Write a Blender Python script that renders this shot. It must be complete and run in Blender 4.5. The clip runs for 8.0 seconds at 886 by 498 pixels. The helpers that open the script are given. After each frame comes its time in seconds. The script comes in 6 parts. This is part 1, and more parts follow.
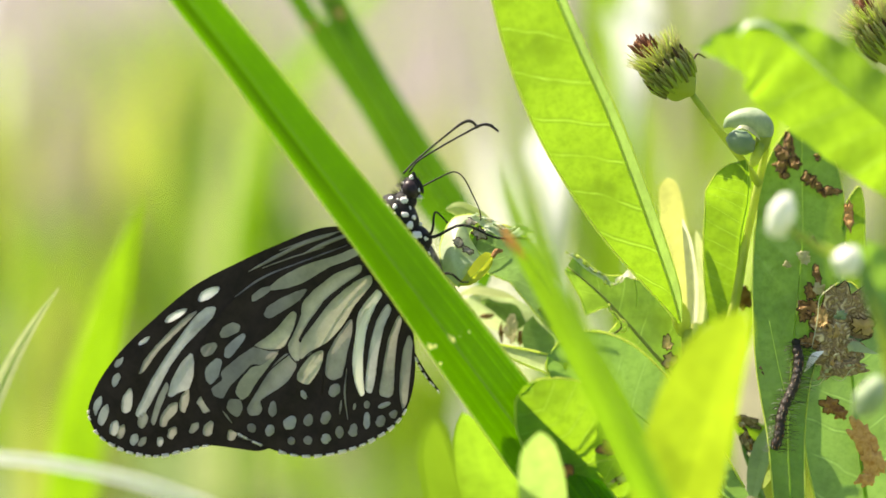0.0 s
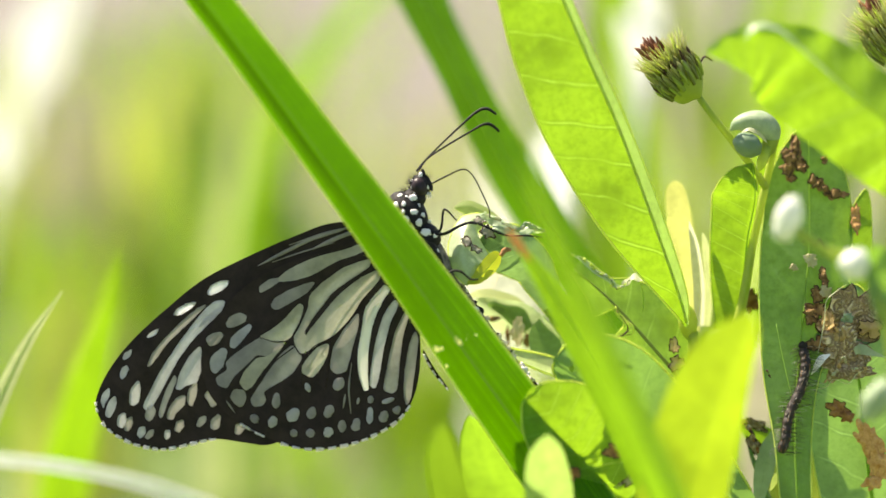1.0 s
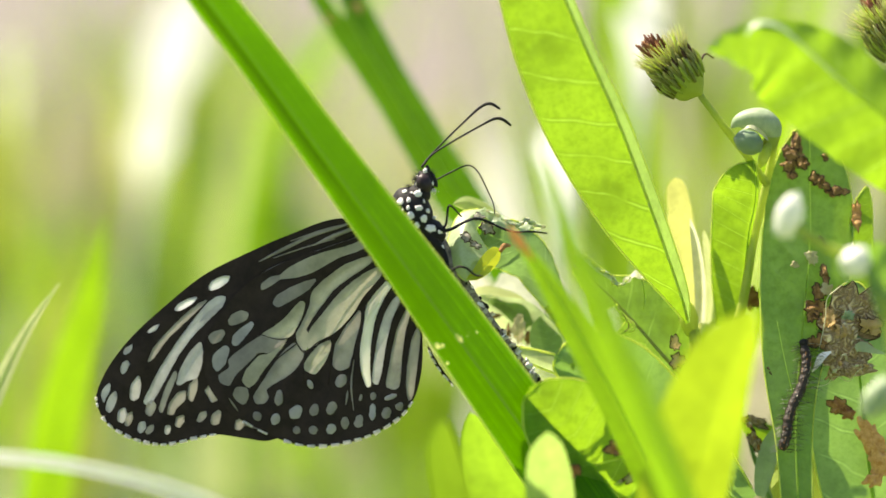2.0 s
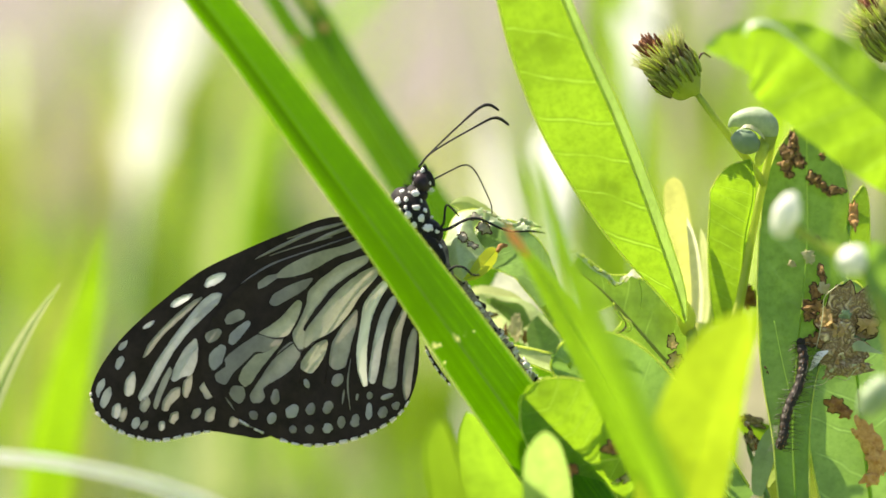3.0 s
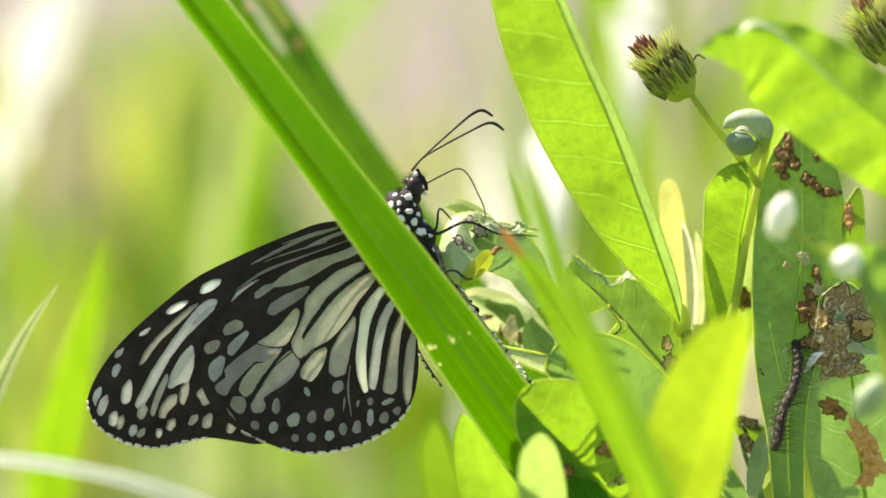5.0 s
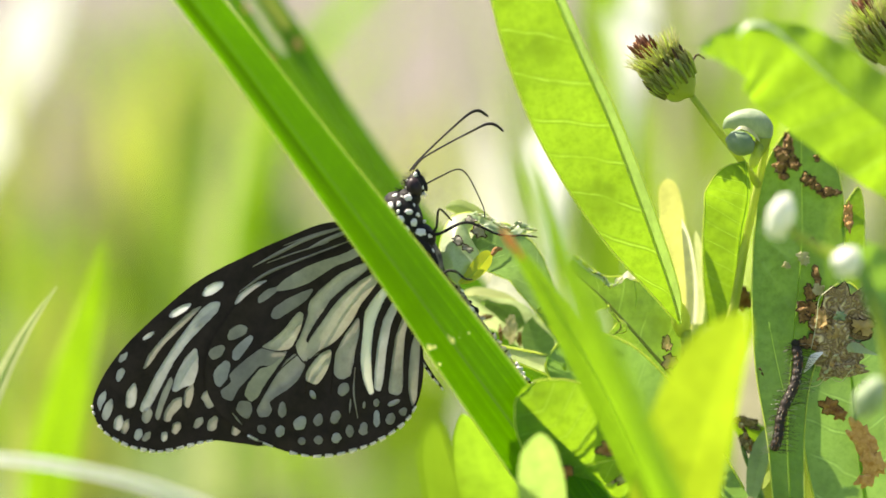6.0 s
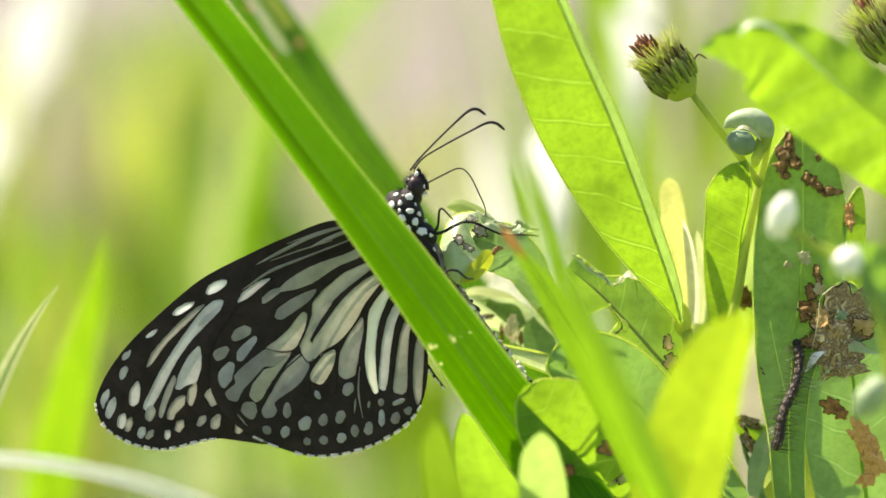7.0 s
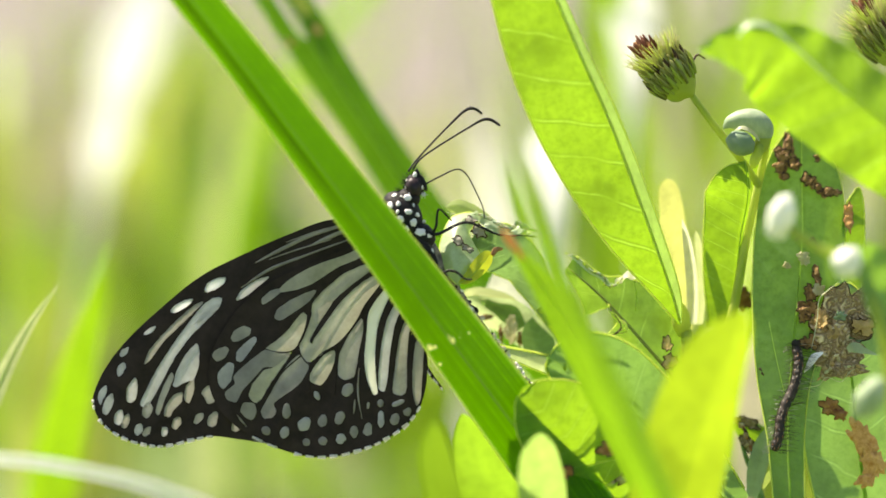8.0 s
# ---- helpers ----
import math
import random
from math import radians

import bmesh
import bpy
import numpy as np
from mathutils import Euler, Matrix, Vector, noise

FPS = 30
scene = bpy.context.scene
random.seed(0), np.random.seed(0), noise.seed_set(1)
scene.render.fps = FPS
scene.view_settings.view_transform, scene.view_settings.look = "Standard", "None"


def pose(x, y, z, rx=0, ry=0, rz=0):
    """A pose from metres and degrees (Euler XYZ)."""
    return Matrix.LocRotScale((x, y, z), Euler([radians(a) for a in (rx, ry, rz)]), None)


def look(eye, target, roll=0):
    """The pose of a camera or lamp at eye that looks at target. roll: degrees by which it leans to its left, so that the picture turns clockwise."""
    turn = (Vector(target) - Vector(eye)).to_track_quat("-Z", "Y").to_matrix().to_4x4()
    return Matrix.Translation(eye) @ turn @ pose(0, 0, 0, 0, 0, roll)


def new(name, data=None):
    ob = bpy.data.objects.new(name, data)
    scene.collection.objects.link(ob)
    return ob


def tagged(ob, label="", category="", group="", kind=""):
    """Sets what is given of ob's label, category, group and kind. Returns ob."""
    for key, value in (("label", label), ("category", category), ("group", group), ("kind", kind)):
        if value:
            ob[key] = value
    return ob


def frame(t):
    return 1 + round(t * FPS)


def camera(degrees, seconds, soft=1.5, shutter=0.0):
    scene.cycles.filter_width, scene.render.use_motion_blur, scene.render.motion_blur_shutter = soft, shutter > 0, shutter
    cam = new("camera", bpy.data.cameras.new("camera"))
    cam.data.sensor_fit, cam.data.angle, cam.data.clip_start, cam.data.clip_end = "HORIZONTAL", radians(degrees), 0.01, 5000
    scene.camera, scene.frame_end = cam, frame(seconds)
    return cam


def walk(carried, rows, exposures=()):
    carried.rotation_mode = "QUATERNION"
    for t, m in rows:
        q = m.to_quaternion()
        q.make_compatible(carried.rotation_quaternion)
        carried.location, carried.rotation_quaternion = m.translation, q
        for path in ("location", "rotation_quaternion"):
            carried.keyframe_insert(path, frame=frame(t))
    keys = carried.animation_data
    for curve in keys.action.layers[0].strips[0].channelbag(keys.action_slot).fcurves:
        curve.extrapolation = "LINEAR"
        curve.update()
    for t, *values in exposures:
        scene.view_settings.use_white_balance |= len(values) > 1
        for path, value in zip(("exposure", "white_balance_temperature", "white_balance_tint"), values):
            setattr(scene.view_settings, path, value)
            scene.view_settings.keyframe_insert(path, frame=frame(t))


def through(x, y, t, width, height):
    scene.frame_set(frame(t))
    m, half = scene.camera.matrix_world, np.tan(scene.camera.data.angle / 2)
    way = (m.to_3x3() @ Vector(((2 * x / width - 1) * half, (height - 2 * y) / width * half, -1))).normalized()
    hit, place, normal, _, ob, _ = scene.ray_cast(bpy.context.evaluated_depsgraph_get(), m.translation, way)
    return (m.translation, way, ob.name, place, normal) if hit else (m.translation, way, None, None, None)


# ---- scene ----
# A glassy tiger butterfly on a backlit herb, behind a grass blade, in a sunny meadow edge.
# Plan numbers are in millimetres; meshes are made in metres.
cam = camera(22.0, 8.0, soft=1.6)
cam.data.dof.use_dof = True
cam.data.dof.focus_distance = 0.283
cam.data.dof.aperture_fstop = 8.0
walk(cam, [
    (0, pose(0, -0.2758, 0.3086, 77.976, 0, -0.007)), (0.2, pose(0, -0.2758, 0.3086, 77.993, 0, 0.099)), (0.5, pose(0, -0.2758, 0.3086, 78.014, 0, 0.163)), (1, pose(0, -0.2758, 0.3086, 78.043, 0, 0.163)), (1.5, pose(0, -0.2758, 0.3086, 78.003, 0, 0.213)), (3, pose(0, -0.2758, 0.3086, 77.957, 0, 0.114)), (3.5, pose(0, -0.2758, 0.3086, 77.947, 0, 0.114)), (4, pose(0, -0.2758, 0.3086, 77.979, 0, 0.043)),
    (4.5, pose(0, -0.2758, 0.3086, 78.000, 0, 0.000)), (6, pose(0, -0.2758, 0.3086, 78.000, 0, -0.021)), (6.5, pose(0, -0.2758, 0.3086, 78.000, 0, 0.000)), (7, pose(0, -0.2758, 0.3086, 77.983, 0, 0.010)), (7.5, pose(0, -0.2758, 0.3086, 77.983, 0, 0.010)), (8, pose(0, -0.2758, 0.3086, 78.000, 0, -0.014))],
     exposures=[(0, 1.20, 7380, 11.5), (8, 1.20, 7380, 11.5)])

# ---- light ----
SUN = Vector((-0.46, 0.34, 0.82)).normalized()
world = bpy.data.worlds.new("sky")
scene.world = world
world.use_nodes = True
wn = world.node_tree.nodes
sky = wn.new("ShaderNodeTexSky")
sky.sky_type, sky.sun_disc = "NISHITA", False
sky.sun_elevation, sky.sun_rotation = math.asin(SUN.z), math.atan2(SUN.x, SUN.y)
wn["Background"].inputs["Strength"].default_value = 0.095
world.node_tree.links.new(sky.outputs[0], wn["Background"].inputs["Color"])
sun = new("sun", bpy.data.lights.new("sun", "SUN"))
sun.data.energy, sun.data.angle, sun.data.color = 5.0, radians(0.53), (1.0, 0.95, 0.86)
sun.matrix_world = look(SUN, (0, 0, 0))

# ---- directions of the shot: right, up and away in the plane of the wings ----
TILT = radians(12)
R = Vector((1, 0, 0))
U = Vector((0, math.sin(TILT), math.cos(TILT)))
F = Vector((0, math.cos(TILT), -math.sin(TILT)))
MM = 0.001


# ---- materials ----
def shader(name):
    m = bpy.data.materials.new(name)
    m.use_nodes = True
    n = m.node_tree.nodes
    return m, n, m.node_tree.links, n["Principled BSDF"], n["Material Output"]


def mix_colour(n, l, fac, a, b):
    mx = n.new("ShaderNodeMix")
    mx.data_type = "RGBA"
    l.new(fac, mx.inputs[0])
    for slot, c in ((6, a), (7, b)):
        if isinstance(c, tuple):
            mx.inputs[slot].default_value = (*c, 1)
        else:
            l.new(c, mx.inputs[slot])
    return mx.outputs[2]


def noise_tex(n, l, scale, detail=4, rough=0.6, vec=None):
    t = n.new("ShaderNodeTexNoise")
    t.inputs["Scale"].default_value, t.inputs["Detail"].default_value = scale, detail
    t.inputs["Roughness"].default_value = rough
    l.new(vec or n.new("ShaderNodeTexCoord").outputs["Object"], t.inputs["Vector"])
    return t.outputs["Fac"]


def ramp(n, l, fac, lo, hi):
    r = n.new("ShaderNodeMapRange")
    r.inputs["From Min"].default_value, r.inputs["From Max"].default_value = lo, hi
    l.new(fac, r.inputs["Value"])
    return r.outputs["Result"]


def bump(n, l, height, strength, dist, target):
    b = n.new("ShaderNodeBump")
    b.inputs["Strength"].default_value, b.inputs["Distance"].default_value = strength, dist
    l.new(height, b.inputs["Height"])
    for t in target:
        l.new(b.outputs["Normal"], t.inputs["Normal"])


def leaf_material(name, dark, light, through_colour, amount=0.5, rough=0.42, stripes=0.0, cells=0.0, spec=0.4, blotch=70, ribs=0, banded=False, scars=()):
    """A thin leaf: a waxy surface that reflects and lets the sun through. stripes: lengthwise veins; cells: a net of fine veins."""
    m, n, l, p, out = shader(name)
    big = ramp(n, l, noise_tex(n, l, blotch, 3), 0.3, 0.7)
    fine = noise_tex(n, l, 900, 5, 0.7)
    col = mix_colour(n, l, big, dark, light)
    speck = ramp(n, l, fine, 0.35, 0.75)
    tr = mix_colour(n, l, big, tuple(c * 0.58 for c in through_colour), tuple(min(1, c * 1.18) for c in through_colour))
    mid = ramp(n, l, noise_tex(n, l, 330, 4, 0.6), 0.42, 0.72)
    tr = mix_colour(n, l, mid, tr, tuple(min(1, c * 1.12) for c in through_colour))
    tr = mix_colour(n, l, ramp(n, l, fine, 0.45, 0.8), tr, tuple(c * 0.7 for c in through_colour))
    height = fine
    uv = n.new("ShaderNodeUVMap").outputs["UV"]
    if stripes:
        mp = n.new("ShaderNodeMapping")
        mp.inputs["Scale"].default_value = (0.6, stripes, 1)
        l.new(uv, mp.inputs["Vector"])
        st = ramp(n, l, noise_tex(n, l, 2.0, 3, 0.7, mp.outputs[0]), 0.35, 0.68)
        col = mix_colour(n, l, st, col, tuple(c * 0.5 for c in dark))
        tr = mix_colour(n, l, st, tr, tuple(c * 0.5 for c in through_colour))
        height = st
    if cells:
        v = n.new("ShaderNodeTexVoronoi")
        v.feature = "DISTANCE_TO_EDGE"
        v.inputs["Scale"].default_value = cells
        l.new(n.new("ShaderNodeTexCoord").outputs["Object"], v.inputs["Vector"])
        net = ramp(n, l, v.outputs["Distance"], 0.0, 0.16)
        tr = mix_colour(n, l, net, tuple(min(1, c * 1.06) for c in through_colour), tr)
    if banded:
        # a darker band left of the middle, fading out towards the base
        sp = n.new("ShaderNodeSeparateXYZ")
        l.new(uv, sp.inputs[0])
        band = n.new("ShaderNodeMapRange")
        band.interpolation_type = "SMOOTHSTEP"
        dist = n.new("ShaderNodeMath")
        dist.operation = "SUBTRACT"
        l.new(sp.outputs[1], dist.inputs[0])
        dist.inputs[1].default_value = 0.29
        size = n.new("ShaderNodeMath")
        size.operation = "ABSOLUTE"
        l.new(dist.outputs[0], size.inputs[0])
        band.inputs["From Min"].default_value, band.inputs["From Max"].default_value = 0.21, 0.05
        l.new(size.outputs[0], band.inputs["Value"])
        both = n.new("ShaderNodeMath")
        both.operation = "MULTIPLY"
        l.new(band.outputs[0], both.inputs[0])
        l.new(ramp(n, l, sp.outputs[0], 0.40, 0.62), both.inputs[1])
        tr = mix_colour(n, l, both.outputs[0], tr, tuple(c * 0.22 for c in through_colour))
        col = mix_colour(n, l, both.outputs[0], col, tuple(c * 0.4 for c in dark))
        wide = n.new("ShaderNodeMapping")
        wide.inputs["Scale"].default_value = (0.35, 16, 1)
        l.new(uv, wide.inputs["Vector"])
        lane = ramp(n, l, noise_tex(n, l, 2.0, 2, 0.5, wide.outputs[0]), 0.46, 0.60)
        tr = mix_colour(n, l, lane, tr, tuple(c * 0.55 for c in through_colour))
        # a thin, dull midrib and pale margins
        off = n.new("ShaderNodeMath")
        off.operation = "SUBTRACT"
        l.new(sp.outputs[1], off.inputs[0])
        off.inputs[1].default_value = 0.5
        way = n.new("ShaderNodeMath")
        way.operation = "ABSOLUTE"
        l.new(off.outputs[0], way.inputs[0])
        rib_line = ramp(n, l, way.outputs[0], 0.026, 0.010)
        tr = mix_colour(n, l, rib_line, tr, (0.10, 0.24, 0.02))
        col = mix_colour(n, l, rib_line, col, (0.09, 0.12, 0.04))
        rim = ramp(n, l, way.outputs[0], 0.462, 0.49)
        tr = mix_colour(n, l, rim, tr, (0.45, 0.70, 0.09))
        col = mix_colour(n, l, rim, col, (0.42, 0.52, 0.16))
    for place, size in scars:
        # a thin, pale scar, of uneven outline
        gap = n.new("ShaderNodeVectorMath")
        gap.operation = "SUBTRACT"
        l.new(n.new("ShaderNodeTexCoord").outputs["Object"], gap.inputs[0])
        gap.inputs[1].default_value = place
        flat = n.new("ShaderNodeVectorMath")
        flat.operation = "CROSS_PRODUCT"
        l.new(gap.outputs[0], flat.inputs[0])
        flat.inputs[1].default_value = F
        far = n.new("ShaderNodeVectorMath")
        far.operation = "LENGTH"
        l.new(flat.outputs[0], far.inputs[0])
        add = n.new("ShaderNodeMath")
        add.operation = "MULTIPLY_ADD"
        l.new(noise_tex(n, l, 800, 3), add.inputs[0])
        add.inputs[1].default_value = size * 3.6
        l.new(far.outputs["Value"], add.inputs[2])
        mask = ramp(n, l, add.outputs[0], size * 2.8, size * 2.2)
        tr = mix_colour(n, l, mask, tr, (0.95, 1.0, 0.36))
        col = mix_colour(n, l, mask, col, (0.75, 0.78, 0.25))
    if ribs:
        # side veins that run from the midrib outwards and towards the tip
        def calc(op, a, b):
            q = n.new("ShaderNodeMath")
            q.operation = op
            for k, x in enumerate((a, b)):
                if isinstance(x, (int, float)):
                    q.inputs[k].default_value = x
                else:
                    l.new(x, q.inputs[k])
            return q.outputs[0]
        sep = n.new("ShaderNodeSeparateXYZ")
        l.new(uv, sep.inputs[0])
        out_v = calc("ABSOLUTE", calc("SUBTRACT", sep.outputs[1], 0.5), 0)
        wob = calc("MULTIPLY", noise_tex(n, l, 120, 2), 0.5)
        ph = calc("FRACT", calc("ADD", calc("SUBTRACT", calc("MULTIPLY", sep.outputs[0], ribs), calc("MULTIPLY", out_v, 1.6)), wob), 0)
        gap = calc("ABSOLUTE", calc("SUBTRACT", ph, 0.5), 0)
        worn = ramp(n, l, noise_tex(n, l, 260, 2), 0.25, 0.6)
        beside = calc("MULTIPLY", ramp(n, l, calc("ABSOLUTE", calc("SUBTRACT", gap, 0.055), 0), 0.05, 0.0), worn)
        line = calc("MULTIPLY", ramp(n, l, gap, 0.042, 0.005), worn)
        tr = mix_colour(n, l, beside, tr, tuple(c * 0.74 for c in through_colour))
        tr = mix_colour(n, l, line, tr, tuple(min(1, c * 1.22 + 0.04) for c in through_colour))
        col = mix_colour(n, l, line, col, tuple(min(1, c * 1.4 + 0.03) for c in light))
    col = mix_colour(n, l, speck, col, tuple(c * 0.75 for c in dark))
    l.new(col, p.inputs["Base Color"])
    p.inputs["Roughness"].default_value = rough
    p.inputs["Specular IOR Level"].default_value = spec
    t = n.new("ShaderNodeBsdfTranslucent")
    l.new(tr, t.inputs["Color"])
    mixs = n.new("ShaderNodeMixShader")
    mixs.inputs[0].default_value = amount
    l.new(p.outputs[0], mixs.inputs[1])
    l.new(t.outputs[0], mixs.inputs[2])
    l.new(mixs.outputs[0], out.inputs["Surface"])
    bump(n, l, height, 0.25, 0.0003, (p, t))
    return m


def plain_material(name, a, b, rough=0.6, scale=400, bumps=0.3, spec=0.4, dist=0.0003, through=0.0, vary=0.0, detail=5):
    m, n, l, p, out = shader(name)
    f = noise_tex(n, l, scale, detail, 0.65)
    col = mix_colour(n, l, ramp(n, l, f, 0.3, 0.7), a, b)
    if vary:
        rnd = n.new("ShaderNodeObjectInfo").outputs["Random"]
        col = mix_colour(n, l, ramp(n, l, rnd, 0.0, 1.0 / vary), col, tuple(c * 0.55 for c in a))
    l.new(col, p.inputs["Base Color"])
    p.inputs["Roughness"].default_value, p.inputs["Specular IOR Level"].default_value = rough, spec
    bump(n, l, f, bumps, dist, (p,))
    if through:
        t = n.new("ShaderNodeBsdfTranslucent")
        t.inputs["Color"].default_value = (*b, 1)
        mixs = n.new("ShaderNodeMixShader")
        mixs.inputs[0].default_value = through
        l.new(p.outputs[0], mixs.inputs[1])
        l.new(t.outputs[0], mixs.inputs[2])
        l.new(mixs.outputs[0], out.inputs["Surface"])
    return m


HERB = leaf_material("herb_leaf", (0.09, 0.17, 0.055), (0.14, 0.24, 0.09), (0.35, 0.60, 0.022), 0.58, spec=0.35, ribs=11, blotch=120)
HERB_GREY = leaf_material("waxy_grey_leaf", (0.18, 0.30, 0.12), (0.26, 0.40, 0.19), (0.34, 0.62, 0.04), 0.48, spec=0.6, ribs=8)
HERB_PALE = leaf_material("young_leaf", (0.42, 0.50, 0.20), (0.54, 0.61, 0.28), (0.76, 0.92, 0.20), 0.6, spec=0.4)
YELLOW = leaf_material("yellow_leaf", (0.22, 0.36, 0.04), (0.30, 0.42, 0.06), (0.56, 0.76, 0.03), 0.5, spec=0.4, blotch=45)
LEAFLET = leaf_material("lemon_leaflet", (0.42, 0.48, 0.06), (0.52, 0.56, 0.09), (0.80, 0.90, 0.05), 0.55)
TAN_SCAR = plain_material("tan_leaf_scar", (0.46, 0.29, 0.10), (0.82, 0.60, 0.30), 0.65, 900, 0.8, 0.3, 0.0006, through=0.4)
YOUNG = leaf_material("unfolding_leaf", (0.56, 0.55, 0.16), (0.68, 0.66, 0.24), (0.76, 0.78, 0.22), 0.5, spec=0.4)
GRASS = leaf_material("grass_leaf", (0.035, 0.13, 0.003), (0.06, 0.18, 0.005), (0.19, 0.55, 0.003), 0.58, stripes=26, spec=0.3, banded=True,
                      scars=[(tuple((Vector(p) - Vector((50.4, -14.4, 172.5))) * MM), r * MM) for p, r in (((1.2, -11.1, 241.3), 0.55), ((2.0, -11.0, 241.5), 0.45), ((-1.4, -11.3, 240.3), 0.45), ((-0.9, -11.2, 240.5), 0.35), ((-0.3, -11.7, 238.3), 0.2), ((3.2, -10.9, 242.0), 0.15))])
GRASS_FAR = leaf_material("shaded_grass_leaf", (0.04, 0.13, 0.008), (0.06, 0.17, 0.012), (0.21, 0.52, 0.01), 0.55, stripes=12)
GRASS_LIGHT = leaf_material("sunlit_grass_leaf", (0.20, 0.32, 0.03), (0.26, 0.38, 0.05), (0.41, 0.68, 0.03), 0.55, stripes=10)
GRASS_BRIGHT = leaf_material("vivid_grass_leaf", (0.20, 0.36, 0.02), (0.28, 0.44, 0.03), (0.42, 0.75, 0.02), 0.6, stripes=8)
GRASS_FRONT = leaf_material("fresh_grass_leaf", (0.16, 0.30, 0.02), (0.22, 0.36, 0.03), (0.30, 0.57, 0.02), 0.58, stripes=10)
TIP = leaf_material("soft_young_leaf", (0.32, 0.45, 0.16), (0.42, 0.54, 0.22), (0.52, 0.76, 0.16), 0.55)
GRASS_OLIVE = leaf_material("olive_meadow_grass", (0.34, 0.40, 0.10), (0.42, 0.46, 0.17), (0.70, 0.80, 0.14), 0.55, stripes=6)
GRASS_PALE = leaf_material("pale_dry_grass_leaf", (0.54, 0.62, 0.24), (0.68, 0.73, 0.34), (0.84, 0.95, 0.40), 0.55, stripes=8)
GRASS_DRY = leaf_material("dry_meadow_grass", (0.50, 0.45, 0.30), (0.60, 0.54, 0.38), (0.70, 0.64, 0.45), 0.4, stripes=6)
# Near-white, so that blurred leaves read as sun glints and bright gaps.
GLINT = leaf_material("near_white_grass_leaf", (0.80, 0.80, 0.74), (0.87, 0.87, 0.82), (0.90, 0.90, 0.84), 0.4)
CREAM = leaf_material("bright_gap_cream", (0.72, 0.72, 0.58), (0.82, 0.82, 0.70), (0.88, 0.88, 0.70), 0.4)
GRASS_CREAM = leaf_material("cream_dry_meadow_grass", (0.70, 0.64, 0.48), (0.80, 0.74, 0.58), (0.88, 0.82, 0.62), 0.5, stripes=6)
IVORY = leaf_material("ivory_young_leaf", (0.74, 0.74, 0.50), (0.84, 0.83, 0.62), (0.90, 0.88, 0.60), 0.5)
HERB_CURL = leaf_material("curled_grey_leaf", (0.14, 0.23, 0.10), (0.27, 0.38, 0.19), (0.22, 0.38, 0.09), 0.38, spec=0.6, ribs=7, blotch=150)
HERB_FOLD = leaf_material("pale_folded_leaf", (0.24, 0.36, 0.12), (0.36, 0.48, 0.18), (0.46, 0.70, 0.12), 0.55, spec=0.6)
HERB_SOFT = leaf_material("soft_green_leaf", (0.10, 0.19, 0.04), (0.15, 0.26, 0.07), (0.36, 0.62, 0.03), 0.55, blotch=90)
HERB_HOLED = leaf_material("bluish_holed_leaf", (0.11, 0.20, 0.08), (0.19, 0.31, 0.15), (0.34, 0.59, 0.035), 0.52, spec=0.55, blotch=110)
HERB_DULL = leaf_material("dull_thick_leaf", (0.15, 0.26, 0.09), (0.24, 0.37, 0.15), (0.30, 0.50, 0.10), 0.45, spec=0.6, ribs=7)
PALE_BLOOM = leaf_material("leaf_with_white_bloom", (0.42, 0.52, 0.33), (0.70, 0.76, 0.58), (0.66, 0.80, 0.34), 0.45, spec=0.6, rough=0.4, blotch=160)
BLOOM = leaf_material("leaf_with_pale_bloom", (0.30, 0.38, 0.24), (0.42, 0.50, 0.34), (0.40, 0.62, 0.12), 0.35, spec=0.6, rough=0.35)
HERB_EATEN = leaf_material("patchy_eaten_leaf", (0.10, 0.19, 0.07), (0.24, 0.35, 0.16), (0.34, 0.58, 0.04), 0.5, spec=0.6, ribs=7, blotch=190)
BLOOM_ROLL = leaf_material("rolled_leaf_with_bloom", (0.44, 0.54, 0.30), (0.70, 0.76, 0.52), (0.52, 0.72, 0.22), 0.35, spec=0.6, rough=0.4, blotch=220)
DRY_TAN = plain_material("tan_dry_mottle", (0.42, 0.32, 0.14), (0.72, 0.64, 0.40), 0.7, 600, through=0.4)
HERB_CORNER = leaf_material("grey_translucent_leaf", (0.19, 0.31, 0.15), (0.29, 0.42, 0.23), (0.28, 0.50, 0.08), 0.45, spec=0.6, ribs=8)
BROWN = plain_material("brown_feeding_scar", (0.10, 0.035, 0.008), (0.58, 0.34, 0.11), 0.6, 1100, 1.0, 0.35, 0.001)
DRY_RED = plain_material("reddish_dry_spot", (0.60, 0.25, 0.06), (0.92, 0.54, 0.21), 0.7, 1500, 0.8, 0.3, 0.0006)
RIB = plain_material("pale_rib", (0.36, 0.58, 0.10), (0.48, 0.68, 0.16), 0.45, 500, through=0.7)
RIB_BROWN = plain_material("brownish_rib", (0.26, 0.34, 0.09), (0.36, 0.42, 0.13), 0.5, 500, through=0.5)
RIM = plain_material("pale_leaf_margin", (0.70, 0.82, 0.20), (0.84, 0.92, 0.32), 0.4, 600, through=0.7)
STEM = plain_material("green_stem", (0.46, 0.55, 0.09), (0.60, 0.69, 0.15), 0.45, 300, through=0.5)
